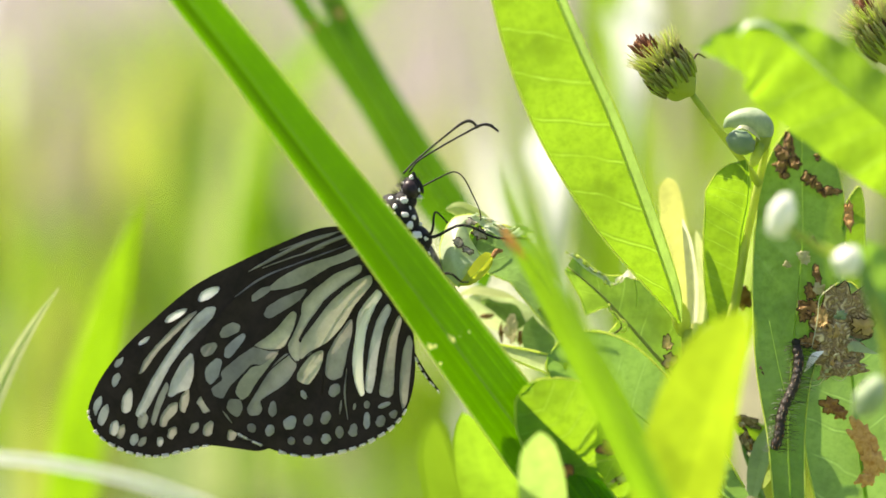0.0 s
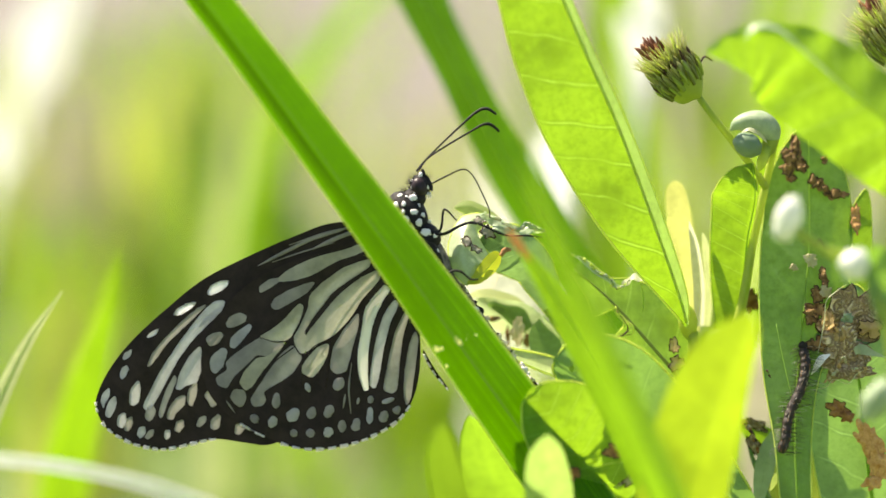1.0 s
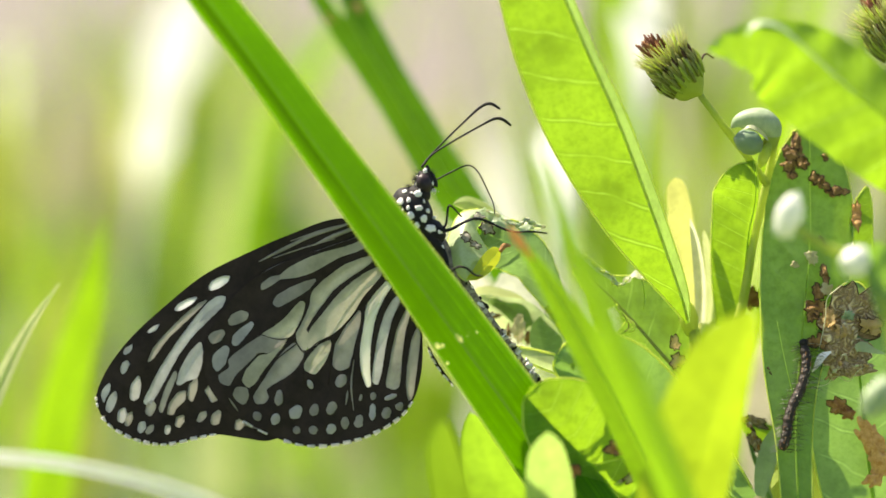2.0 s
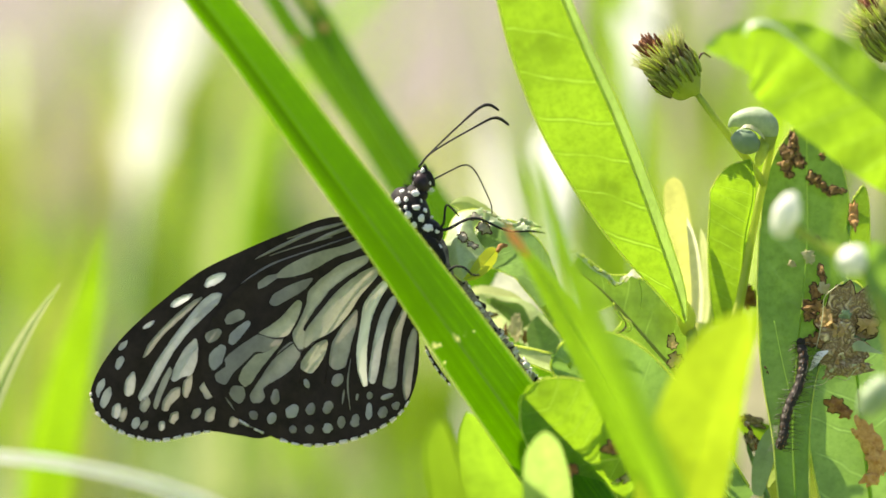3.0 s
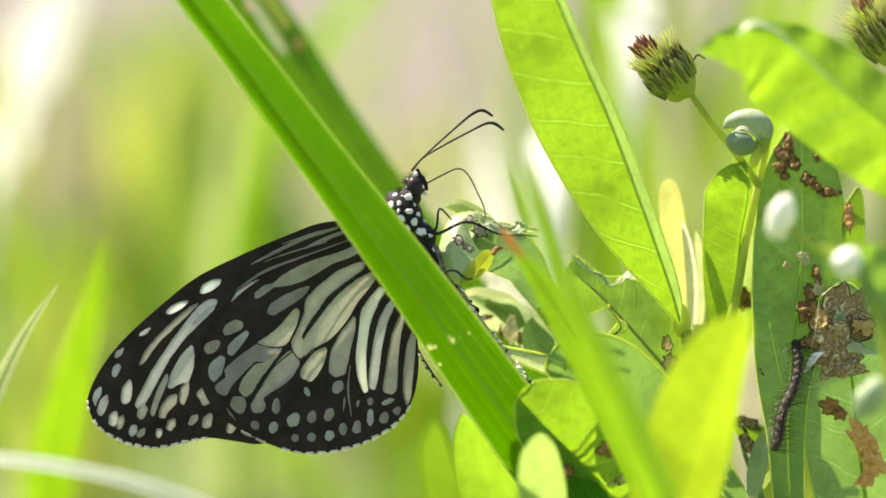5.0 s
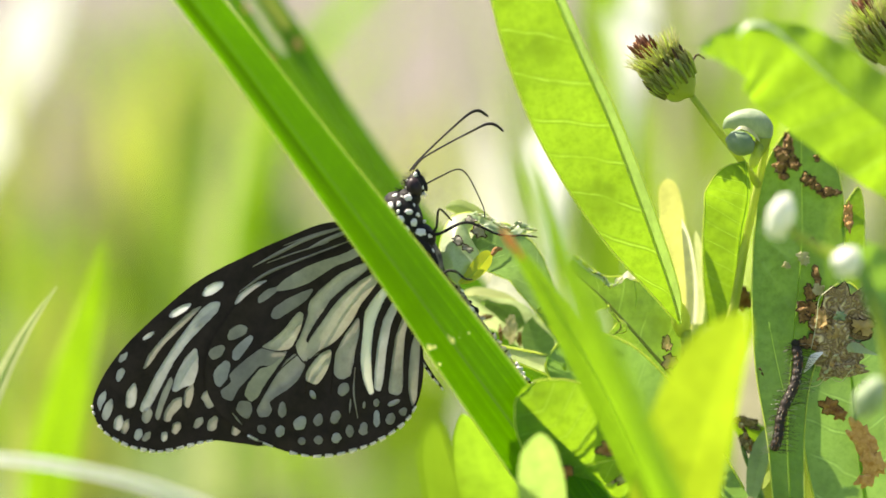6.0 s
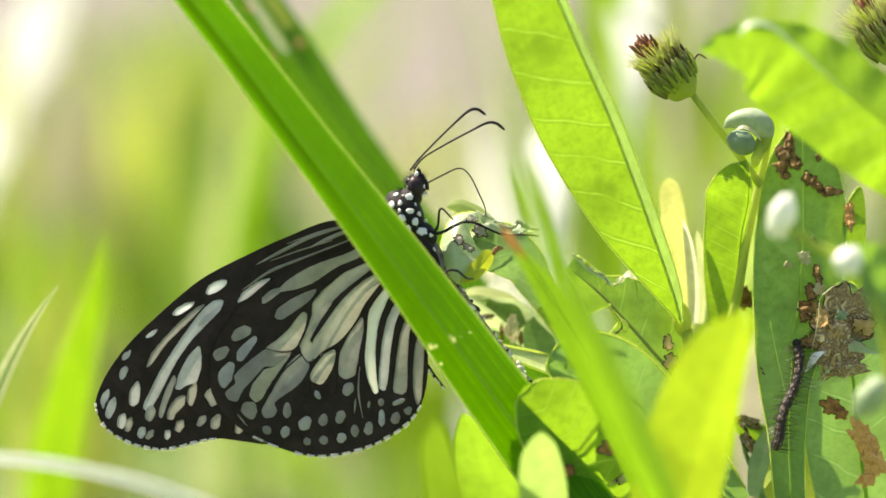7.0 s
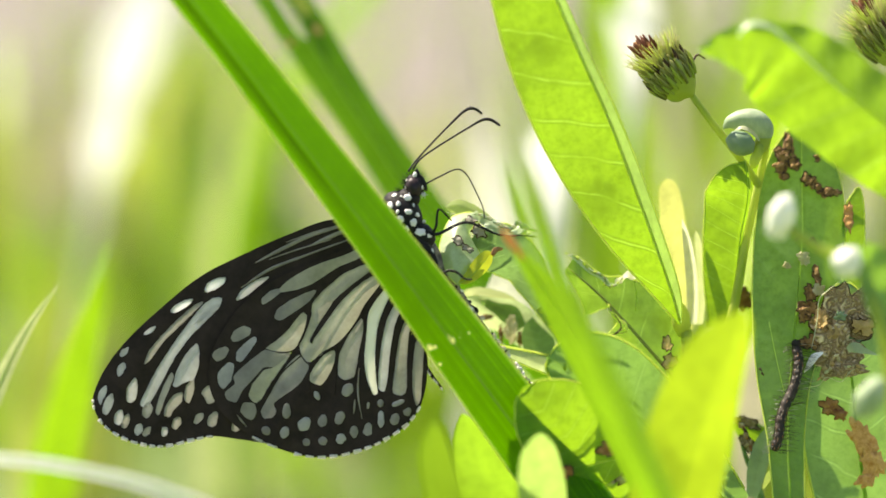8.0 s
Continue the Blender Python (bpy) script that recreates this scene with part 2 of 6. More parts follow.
def crust_material():
    """Dead leaf tissue: tan blisters between dark creases."""
    m, n, l, p, out = shader("dead_leaf_tissue")
    v = n.new("ShaderNodeTexVoronoi")
    v.feature = "DISTANCE_TO_EDGE"
    v.inputs["Scale"].default_value = 520
    warp = n.new("ShaderNodeVectorMath")
    nz = n.new("ShaderNodeTexNoise")
    nz.inputs["Scale"].default_value = 500
    co = n.new("ShaderNodeTexCoord").outputs["Object"]
    l.new(co, nz.inputs["Vector"])
    sc = n.new("ShaderNodeVectorMath")
    sc.operation = "SCALE"
    sc.inputs["Scale"].default_value = 0.009
    l.new(nz.outputs["Color"], sc.inputs[0])
    l.new(co, warp.inputs[0])
    l.new(sc.outputs[0], warp.inputs[1])
    l.new(warp.outputs[0], v.inputs["Vector"])
    crease = ramp(n, l, v.outputs["Distance"], 0.0, 0.34)
    f = noise_tex(n, l, 900, 5, 0.7)
    tan = mix_colour(n, l, ramp(n, l, f, 0.3, 0.7), (0.66, 0.42, 0.19), (1.0, 0.86, 0.60))
    l.new(mix_colour(n, l, crease, (0.36, 0.23, 0.11), tan), p.inputs["Base Color"])
    p.inputs["Roughness"].default_value = 0.6
    bump(n, l, crease, 0.9, 0.0006, (p,))
    return m


CRUST = crust_material()
RUST = plain_material("rusty_leaf_spot", (0.22, 0.07, 0.02), (0.58, 0.32, 0.12), 0.7, 700, 1.0, 0.3, 0.001)
CRUST_RIM = plain_material("dark_leaf_scar", (0.05, 0.025, 0.012), (0.10, 0.05, 0.02), 0.7, 900)
WING = plain_material("black_wing_scales", (0.019, 0.013, 0.010), (0.043, 0.029, 0.023), 0.7, 420, 0.2, 0.15)
CELL = plain_material("pale_wing_cell", (0.32, 0.30, 0.20), (0.70, 0.65, 0.48), 0.4, 420, 0.3, 0.5, through=0.3, vary=0.25, detail=4)
CELL_BRIGHT = plain_material("cream_wing_stripe", (0.82, 0.77, 0.60), (0.95, 0.90, 0.75), 0.4, 260, 0.3, 0.5, through=0.4, detail=1.5)
CELL_PEARL = plain_material("pearly_wing_stripe", (0.34, 0.32, 0.295), (0.66, 0.63, 0.585), 0.35, 380, 0.3, 0.6, through=0.3, detail=3)
CELL_DIM = plain_material("smoky_wing_cell", (0.24, 0.22, 0.18), (0.55, 0.50, 0.41), 0.4, 420, 0.3, 0.5, through=0.3, vary=0.4, detail=4)
ABDOMEN = plain_material("mottled_abdomen", (0.012, 0.009, 0.007), (0.46, 0.38, 0.29), 0.6, 1000, 0.6, 0.3)
FRINGE = plain_material("pale_wing_fringe", (0.92, 0.88, 0.80), (0.97, 0.94, 0.88), 0.7, 1200, through=0.5)
WHITE = plain_material("white_scales", (0.95, 0.89, 0.84), (0.98, 0.93, 0.89), 0.6, 1200)
SPOT = plain_material("glassy_white_spot", (0.95, 0.90, 0.86), (0.98, 0.95, 0.92), 0.35, 600, 0.2, 0.5, through=0.6)
BLACK = plain_material("black_chitin", (0.012, 0.010, 0.010), (0.026, 0.022, 0.020), 0.6, 1500, 0.4, 0.2)
EYE = plain_material("maroon_compound_eye", (0.012, 0.007, 0.009), (0.05, 0.03, 0.034), 0.4, 900, 0.3, 0.3)
BRACT = plain_material("olive_bract", (0.22, 0.24, 0.05), (0.44, 0.45, 0.13), 0.6, 700, through=0.3, vary=0.8)
STRAW = plain_material("straw_bristle", (0.42, 0.44, 0.14), (0.58, 0.58, 0.24), 0.6, 500, through=0.4)
WITHER = plain_material("withered_petal", (0.09, 0.03, 0.012), (0.26, 0.10, 0.05), 0.8, 900, 0.8)
BUD = plain_material("pale_waxy_bud", (0.82, 0.85, 0.70), (0.93, 0.94, 0.84), 0.38, 250, 0.2, 0.6, through=0.3)
BUD_MID = plain_material("grey_green_bud", (0.22, 0.33, 0.17), (0.60, 0.68, 0.46), 0.5, 480, 0.5, 0.4, through=0.25)
BUD_DARK = plain_material("teal_green_bud", (0.18, 0.28, 0.16), (0.28, 0.37, 0.22), 0.4, 250, 0.2, 0.45, through=0.2)
LARVA = plain_material("dark_larva_skin", (0.006, 0.004, 0.003), (0.05, 0.032, 0.022), 0.5, 1100, 0.9, 0.4)
HAIR = plain_material("pale_hair", (0.45, 0.40, 0.32), (0.6, 0.55, 0.45), 0.5, 500)


def soil_material():
    m, n, l, p, out = shader("dry_soil")
    a = ramp(n, l, noise_tex(n, l, 1.3, 5), 0.35, 0.65)
    b = noise_tex(n, l, 60, 6, 0.7)
    col = mix_colour(n, l, a, (0.205, 0.182, 0.156), (0.160, 0.142, 0.124))
    col = mix_colour(n, l, ramp(n, l, b, 0.5, 0.8), col, (0.15, 0.132, 0.11))
    # short turf that thins out into the bare soil further off
    sep = n.new("ShaderNodeSeparateXYZ")
    l.new(n.new("ShaderNodeTexCoord").outputs["Object"], sep.inputs[0])
    edge = n.new("ShaderNodeMath")
    edge.operation = "ADD"
    l.new(ramp(n, l, sep.outputs[1], 1.6, 0.8), edge.inputs[0])
    l.new(ramp(n, l, noise_tex(n, l, 7, 4), 1.1, 0.1), edge.inputs[1])
    turf = mix_colour(n, l, b, (0.085, 0.14, 0.030), (0.125, 0.18, 0.052))
    col = mix_colour(n, l, ramp(n, l, edge.outputs[0], 0.75, 1.25), col, turf)
    l.new(col, p.inputs["Base Color"])
    p.inputs["Roughness"].default_value = 0.95
    bump(n, l, b, 0.6, 0.01, (p,))
    return m


SOIL = soil_material()

# ---- mesh helpers ----
ORIGIN = {}


def root(name, place, label, category, group=""):
    """An Empty at a thing's base, which parents its parts."""
    ob = new(name)
    ob.empty_display_size = 0.005
    ob.location = Vector(place) * MM
    ORIGIN[ob] = Vector(place)
    return tagged(ob, label, category, group)


def part(name, bm, material, parent=None, label="", origin=None, smooth=True):
    """Links a bmesh, made in the plan's millimetres, as one mesh object under a thing or a part."""
    o = Vector(origin) if origin is not None else ORIGIN.get(parent, Vector())
    for v in bm.verts:
        v.co = (v.co - o) * MM
    me = bpy.data.meshes.new(name)
    for f in bm.faces:
        f.smooth = smooth
    bm.to_mesh(me)
    bm.free()
    me.materials.append(material)
    ob = new(name, me)
    ORIGIN[ob] = o
    if parent:
        ob.parent = parent
        ob.location = (o - ORIGIN[parent]) * MM
    else:
        ob.location = o * MM
    return tagged(ob, label)


def spline(points, n, closed=False):
    """n + 1 places along a smooth line through the points (n when closed)."""
    pts = [Vector(p) for p in points]
    k = len(pts)
    out = []
    spans = k if closed else k - 1
    for i in range(n if closed else n + 1):
        s = i * spans / n
        j = min(int(s), spans - 1)
        f = s - j
        if closed:
            a, b, c, d = (pts[(j + q) % k] for q in (-1, 0, 1, 2))
        else:
            b, c = pts[j], pts[j + 1]
            a = pts[j - 1] if j else b * 2 - c
            d = pts[j + 2] if j + 2 < k else c * 2 - b
        out.append(0.5 * (2 * b + (c - a) * f + (2 * a - 5 * b + 4 * c - d) * f * f + (3 * b - 3 * c + d - a) * f ** 3))
    return out


def _curve(values, u):
    k = len(values) - 1
    s = min(max(u, 0), 1) * k
    j = min(int(s), k - 1)
    f = s - j
    b, c = values[j], values[j + 1]
    a = values[j - 1] if j else 2 * b - c
    d = values[j + 2] if j + 2 <= k else 2 * c - b
    return 0.5 * (2 * b + (c - a) * f + (2 * a - 5 * b + 4 * c - d) * f * f + (3 * b - 3 * c + d - a) * f ** 3)


def tube(bm, points, radii, seg=8, n=None, flat=1.0):
    """A round limb along a smooth line, closed at both ends."""
    n = n or max(2, 5 * (len(points) - 1))
    line = spline(points, n)
    rings = []
    side = None
    for i, p in enumerate(line):
        t = (line[min(i + 1, n)] - line[max(i - 1, 0)]).normalized()
        if side is None:
            side = t.cross(F if abs(t.dot(F)) < 0.9 else R).normalized()
        side = (side - t * side.dot(t)).normalized()
        other = t.cross(side)
        r = _curve(list(radii) if len(radii) > 1 else [radii[0]] * 2, i / n)
        rings.append([bm.verts.new(p + side * (r * math.cos(a)) + other * (r * flat * math.sin(a)))
                      for a in (2 * math.pi * q / seg for q in range(seg))])
    for a, b in zip(rings, rings[1:]):
        for q in range(seg):
            bm.faces.new((a[q], a[(q + 1) % seg], b[(q + 1) % seg], b[q]))
    bm.faces.new(rings[0][::-1])
    bm.faces.new(rings[-1])
    return bm


def blob(bm, place, size, turn=None, seg=14, rings=10, rough=0.0, key=0):
    """An egg-shaped lump with three half-axes, turned by a matrix."""
    turn = turn or Matrix.Identity(3)
    made = bmesh.ops.create_uvsphere(bm, u_segments=seg, v_segments=rings, radius=1)["verts"]
    for v in made:
        k = 1 + rough * noise.noise(v.co * 2.3 + Vector((key, 0, 0)))
        v.co = turn @ Vector((v.co.x * size[0], v.co.y * size[1], v.co.z * size[2])) * k + Vector(place)
    return bm


def leaf(parent, name, spine, left, right, material, fold=(0.0, 0.0), curl=0.0, wave=0.0, nibble=0.0, face=None, ends=(0.0, 0.0),
         rib=0.0, margin=0.0, veins=0, label="", n=44, m=7, seed=1, bite=None, rate=17, slits=()):
    """A leaf along its midrib: half-widths to the left and right of the way it grows, the slope of each half away from the viewer,
    a curl of its edges, waves, nibbled edges, a bite out of the left half, torn slits, rounded ends; rib, margin and side veins are pieces of their own on it."""
    line = spline(spine, n)
    towards = Vector(face).normalized() if face else -F
    bm = bmesh.new()
    uv = bm.loops.layers.uv.new("UVMap")
    rows, where = [], {}
    edges = ([], [])
    normals = []
    for i, p in enumerate(line):
        u = i / n
        t = (line[min(i + 1, n)] - line[max(i - 1, 0)]).normalized()
        side = t.cross(towards).normalized()
        nor = side.cross(t).normalized()
        normals.append((side, nor))
        round_off = 1.0
        if ends[0] and u < ends[0]:
            round_off = math.sqrt(max(0.0, 1 - (1 - u / ends[0]) ** 2))
        if ends[1] and u > 1 - ends[1]:
            round_off = math.sqrt(max(0.0, 1 - ((u - 1 + ends[1]) / ends[1]) ** 2))
        wl = max(0.02, _curve(left, u) * round_off)
        wr = max(0.02, _curve(right, u) * round_off)
        if nibble:
            wl *= 1 - nibble * max(0, noise.noise(Vector((u * 14, seed, 0))))
            wr *= 1 - nibble * max(0, noise.noise(Vector((u * 14, seed + 9, 0))))
        if bite and bite[0] < u < bite[1]:
            wl *= 1 - bite[2] * min(1.0, 2.5 * math.sin(math.pi * (u - bite[0]) / (bite[1] - bite[0])))
        row = []
        for j in range(-m, m + 1):
            v = j / m
            w = wr if v > 0 else wl
            a = abs(v)
            deep = a * w * (fold[1] if v > 0 else fold[0]) + curl * a * a * w
            deep += wave * a * math.sin(u * rate + seed * 2 + (1.7 if v > 0 else 0)) + 0.25 * wave * noise.noise(Vector((u * 9, v * 4, seed)))
            vert = bm.verts.new(p + side * (v * w) - nor * deep)
            where[vert] = (u, v * 0.5 + 0.5)
            row.append(vert)
        rows.append(row)
        edges[0].append(row[0].co.copy())
        edges[1].append(row[-1].co.copy())
    for a, b in zip(rows, rows[1:]):
        for j in range(2 * m):
            fu = where[a[j]][0]
            fv = where[a[j]][1] * 2 - 1 + 0.5 / m
            if any(((fu - cu) / hu) ** 2 + ((fv - cv) / hv) ** 4 < 1 for cu, hu, cv, hv in slits):
                continue
            f = bm.faces.new((a[j], a[j + 1], b[j + 1], b[j]))
            for loop in f.loops:
                loop[uv].uv = where[loop.vert]
    grid = [[v.co.copy() for v in r] for r in rows]
    bmesh.ops.delete(bm, geom=[v for v in bm.verts if not v.link_faces], context="VERTS")
    ob = part(name, bm, material, parent, label, spine[0])
    if rib:
        b = bmesh.new()
        pts = [line[i] - normals[i][1] * (-0.25 * rib) for i in range(0, n + 1, 4)]
        part("midrib", tube(b, pts, (rib, rib * 0.3), 6), RIB, ob)
    if margin:
        b = bmesh.new()
        ring = edges[0][1::2] + edges[1][-2::-2]
        tube(b, ring, (margin,), 5, len(ring) * 2)
        part("margin", b, RIM, ob, "pale leaf margin")
    for k in range(veins):
        u = 0.08 + 0.84 * (k // 2 + (0.5 if k % 2 else 0.2)) / (veins / 2)
        s = 1 if k % 2 else -1
        pts = []
        for q in range(4):
            i = min(n - 1, int((u + 0.05 * q / 3) * n))
            j = m + s * int(round((0.12 + 0.7 * q / 3) * m))
            pts.append(grid[i][j] + normals[i][1] * 0.03)
        part("side_vein", tube(bmesh.new(), pts, (0.07, 0.03), 5), RIB, ob)
    return ob


def scab(parent, place, w, h, seed, material=None, turn=0.0, name="brown_patch", rim=True, face=None, dome=0.0, edge=None):
    """An irregular dead patch on a leaf: a rough, slightly raised crust with a dark rim."""
    towards = Vector(face).normalized() if face else -F
    side = U.cross(towards).normalized() * -1 if face else R
    side = (R - towards * R.dot(towards)).normalized()
    up = towards.cross(side)
    c, s = math.cos(radians(turn)), math.sin(radians(turn))
    bm = bmesh.new()
    k = 40
    rings = []
    outline = []
    mid = bm.verts.new(Vector(place) + towards * (0.25 + dome))
    for q in range(1, 6):
        ring = []
        for a in range(k):
            g = 2 * math.pi * a / k
            r = 1 + 0.6 * noise.noise(Vector((math.cos(g) * 1.7, math.sin(g) * 1.7, seed))) + 0.4 * noise.noise(Vector((math.cos(g) * 3.6, math.sin(g) * 3.6, seed)))
            x, z = w * r * math.cos(g) * q / 5, h * r * math.sin(g) * q / 5
            lift = 0.12 + 0.35 * noise.noise(Vector((x * 1.3, z * 1.3, seed + 3))) if q < 5 else 0.02
            lift += dome * (1 - (q / 5) ** 2)
            p = Vector(place) + side * (x * c - z * s) + up * (x * s + z * c) + towards * lift
            ring.append(bm.verts.new(p))
            if q == 5:
                outline.append(p + towards * 0.05)
        rings.append(ring)
    for a in range(k):
        bm.faces.new((mid, rings[0][a], rings[0][(a + 1) % k]))
    for p, q in zip(rings, rings[1:]):
        for a in range(k):
            bm.faces.new((p[a], q[a], q[(a + 1) % k], p[(a + 1) % k]))
    ob = part(name, bm, material or CRUST, parent)
    if rim:
        r = min(w, h) * (0.05 if dome else 0.10)
        part("scar_rim", tube(bmesh.new(), outline + outline[:1], [max(0.03, min(r, 0.08)) * (0.35 + abs(math.sin(q * 1.7 + seed))) for q in range(17)], 5, k * 2), edge or CRUST_RIM, parent)
    return ob


def frill(parent, points, count, size, materials, seed=1, name="frayed_tooth", label="pale frayed tooth of the leaf edge"):
    """Uneven small teeth along the torn or curled edge of a leaf."""
    rng = random.Random(seed)
    line = spline(points, count)
    for k, p in enumerate(line):
        t = line[min(k + 1, count)] - line[max(k - 1, 0)]
        a = -math.atan2(t.z, t.x) + rng.uniform(-0.5, 0.5)
        s = size * rng.uniform(0.6, 1.4)
        part(name, blob(bmesh.new(), p + U * rng.uniform(-0.4, 0.5) * size, (s, s * 0.45, s * rng.uniform(0.35, 0.8)), Matrix.Rotation(a, 3, "Y"), 8, 6, 0.9, seed + k), materials[k % len(materials)], parent, label)


def stem(parent, points, radii, name="stem", material=None, label="", seg=8):
    return part(name, tube(bmesh.new(), points, radii, seg), material or STEM, parent, label, points[0])


def sway(ob, rows):
    """Keys a thing or a part that moves in the plane of the wings: seconds, right, up in millimetres, a turn in degrees, and, where given, a turn away from it."""
    rest = ob.location.copy()
    walk(ob, [(t, Matrix.Translation(rest + (R * dx + U * dz) * MM) @ Matrix.Rotation(radians(a), 4, -F) @ Matrix.Rotation(radians(b[0] if b else 0), 4, U)) for t, dx, dz, a, *b in rows])


# ---- ground ----
def build_ground():
    bm = bmesh.new()
    xs = [-300000, -60000, -8000] + [-3000 + 250 * i for i in range(25)] + [8000, 60000, 300000]
    ys = [-300000, -60000, -8000] + [-1000 + 250 * i for i in range(33)] + [14000, 60000, 300000]
    g = [[bm.verts.new((x, y, 14 * noise.noise(Vector((x, y, 0)) * 0.0021) if abs(x) < 4000 and abs(y) < 8000 else 0)) for x in xs] for y in ys]
    for a, b in zip(g, g[1:]):
        for i in range(len(xs) - 1):
            bm.faces.new((a[i], a[i + 1], b[i + 1], b[i]))
    tagged(part("ground", bm, SOIL), "pale dry soil with sparse grass, sunlit and blurred", "ground", kind="structure")


build_ground()


def grass_stuff(name, place, spread, count, height, material, label, lean=0.15, width=3.0, seed=1, bow=0.0):
    """Many blades of meadow grass, rooted in the ground around a place; bow: how far they all lean towards the viewer,
    to glow with more sun.
    """
    rng = random.Random(seed)
    bm = bmesh.new()
    uv = bm.loops.layers.uv.new("UVMap")
    for _ in range(count):
        x, y = place[0] + rng.gauss(0, spread[0]), place[1] + rng.gauss(0, spread[1])
        h = height * rng.uniform(0.55, 1.2)
        a = rng.uniform(0, 6.283)
        bend = h * lean * rng.uniform(0.3, 2.0)
        w = width * rng.uniform(0.6, 1.4)
        dx, dy = math.cos(a), math.sin(a)
        f = rng.uniform(-0.9, 0.9)
        sx, sy = math.cos(f), math.sin(f)
        prev = None
        for q in range(5):
            s = q / 4
            c = Vector((x + dx * bend * s * s, y + dy * bend * s * s - bow * h * s, -6 + h * s * (1 - 0.15 * s)))
            ww = w * (1 - s ** 2) + 0.15
            cur = (bm.verts.new(c + Vector((-sx * ww, -sy * ww, 0))), bm.verts.new(c + Vector((sx * ww, sy * ww, 0))))
            if prev:
                fc = bm.faces.new((prev[0], prev[1], cur[1], cur[0]))
                for loop, (uu, vv) in zip(fc.loops, ((s - 0.25, 0), (s - 0.25, 1), (s, 1), (s, 0))):
                    loop[uv].uv = (uu, vv)
            prev = cur
    return tagged(part(name, bm, material, None, "", (place[0], place[1], 0)), label, "grass", kind="stuff")


MEADOW = "blurred sunlit meadow grass rooted in dry soil"
FAR_CLUMPS = ((2, (-175.0, 1076.0, 0), (22, 60), 70, 175, GRASS_OLIVE, 6),
    (21, (-135.8, 831.5, 0), (16, 30), 10, 175, GRASS_LIGHT, 6),
    (23, (-207.9, 978.2, 0), (12, 30), 24, 190, GRASS_DRY, 5),
    (24, (-194.2, 782.6, 0), (9, 30), 16, 120, GRASS_LIGHT, 6),
    (25, (-153.4, 635.8, 0), (16, 40), 12, 125, GRASS_OLIVE, 6),
    (3, (-172.2, 1271.7, 0), (26, 60), 70, 190, GRASS_LIGHT, 6),
    (26, (-112.0, 980.0, 0), (13, 40), 26, 165, GRASS_FAR, 6),
    (27, (-190.0, 830.0, 0), (14, 40), 22, 110, GRASS_BRIGHT, 6),
    (4, (-246.4, 1124.9, 0), (60, 60), 150, 135, GRASS_OLIVE, 6))
SIDE_CLUMPS = ((5, (58.6, 254.3, 0), (10, 25), 22, 330, GRASS_LIGHT, 5),
    (6, (30.4, 254.3, 0), (14, 20), 14, 230, GRASS_PALE, 4),
    (7, (34.8, 195.7, 0), (3, 8), 5, 330, GRASS_PALE, 5),
    (8, (101.9, 293.5, 0), (22, 30), 24, 330, GRASS_OLIVE, 5),
    (10, (-23.7, 293.5, 0), (70, 60), 24, 105, GRASS_LIGHT, 4),
    (12, (-116.6, 1467.3, 0), (300, 150), 200, 60, GRASS_OLIVE, 4),
    (14, (113.5, 684.8, 0), (90, 60), 60, 260, GRASS_PALE, 5))
# Seeds 30, 19 and 20: cream and near-white grass added to brighten the background.
BRIGHT_CLUMPS = ((30, (26.0, 700.0, 0), (12, 30), 32, 175, GRASS_CREAM, 9),
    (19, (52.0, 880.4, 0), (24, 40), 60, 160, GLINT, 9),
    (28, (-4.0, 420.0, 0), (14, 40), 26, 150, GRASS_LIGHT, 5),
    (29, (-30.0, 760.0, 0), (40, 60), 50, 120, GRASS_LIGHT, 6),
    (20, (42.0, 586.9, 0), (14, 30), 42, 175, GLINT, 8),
    (17, (52.5, 322.8, 0), (12, 30), 16, 310, GRASS_LIGHT, 5),
    (18, (79.4, 410.9, 0), (14, 30), 16, 330, GRASS_LIGHT, 5),
    (16, (-143.3, 782.6, 0), (120, 60), 60, 60, GRASS_DRY, 4))
for seed, place, spread, count, height, mat, width in FAR_CLUMPS + SIDE_CLUMPS + BRIGHT_CLUMPS:
    grass_stuff("meadow_grass", place, spread, count, height, mat, MEADOW, 0.4 if seed in (2, 3, 4) else 0.12, width, seed, 0.8 if mat in (GLINT, GRASS_CREAM) else 0.0)


# ---- grass shoots ----
def shoot(label, spine, left, right, material, rib=0.25, margin=0.0, pivot=None, **extra):
    """One grass shoot as a thing: a leaf with its midrib, on a thin stalk from the ground."""
    ob = root("grass_shoot", pivot or spine[0], label, "grass")
    foot = (spine[0][0], spine[0][1], -4)
    leaf(ob, "leaf_blade", spine, left, right, material, rib=rib, margin=margin, **extra)
    w = max(left[0], right[0])
    stem(ob, [foot, tuple((a + b) / 2 for a, b in zip(foot, spine[0])), spine[0], spine[1]], (w * 0.35, w * 0.4, w * 0.45, w * 0.2), "stalk")
    return ob


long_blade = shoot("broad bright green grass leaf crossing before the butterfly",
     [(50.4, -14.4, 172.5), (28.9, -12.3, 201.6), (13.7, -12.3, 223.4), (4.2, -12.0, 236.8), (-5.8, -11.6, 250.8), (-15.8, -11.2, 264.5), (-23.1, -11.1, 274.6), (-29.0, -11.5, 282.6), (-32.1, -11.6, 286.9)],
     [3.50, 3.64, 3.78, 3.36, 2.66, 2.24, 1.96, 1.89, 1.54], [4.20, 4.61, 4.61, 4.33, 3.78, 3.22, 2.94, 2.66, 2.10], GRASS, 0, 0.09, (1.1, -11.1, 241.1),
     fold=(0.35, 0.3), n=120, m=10)
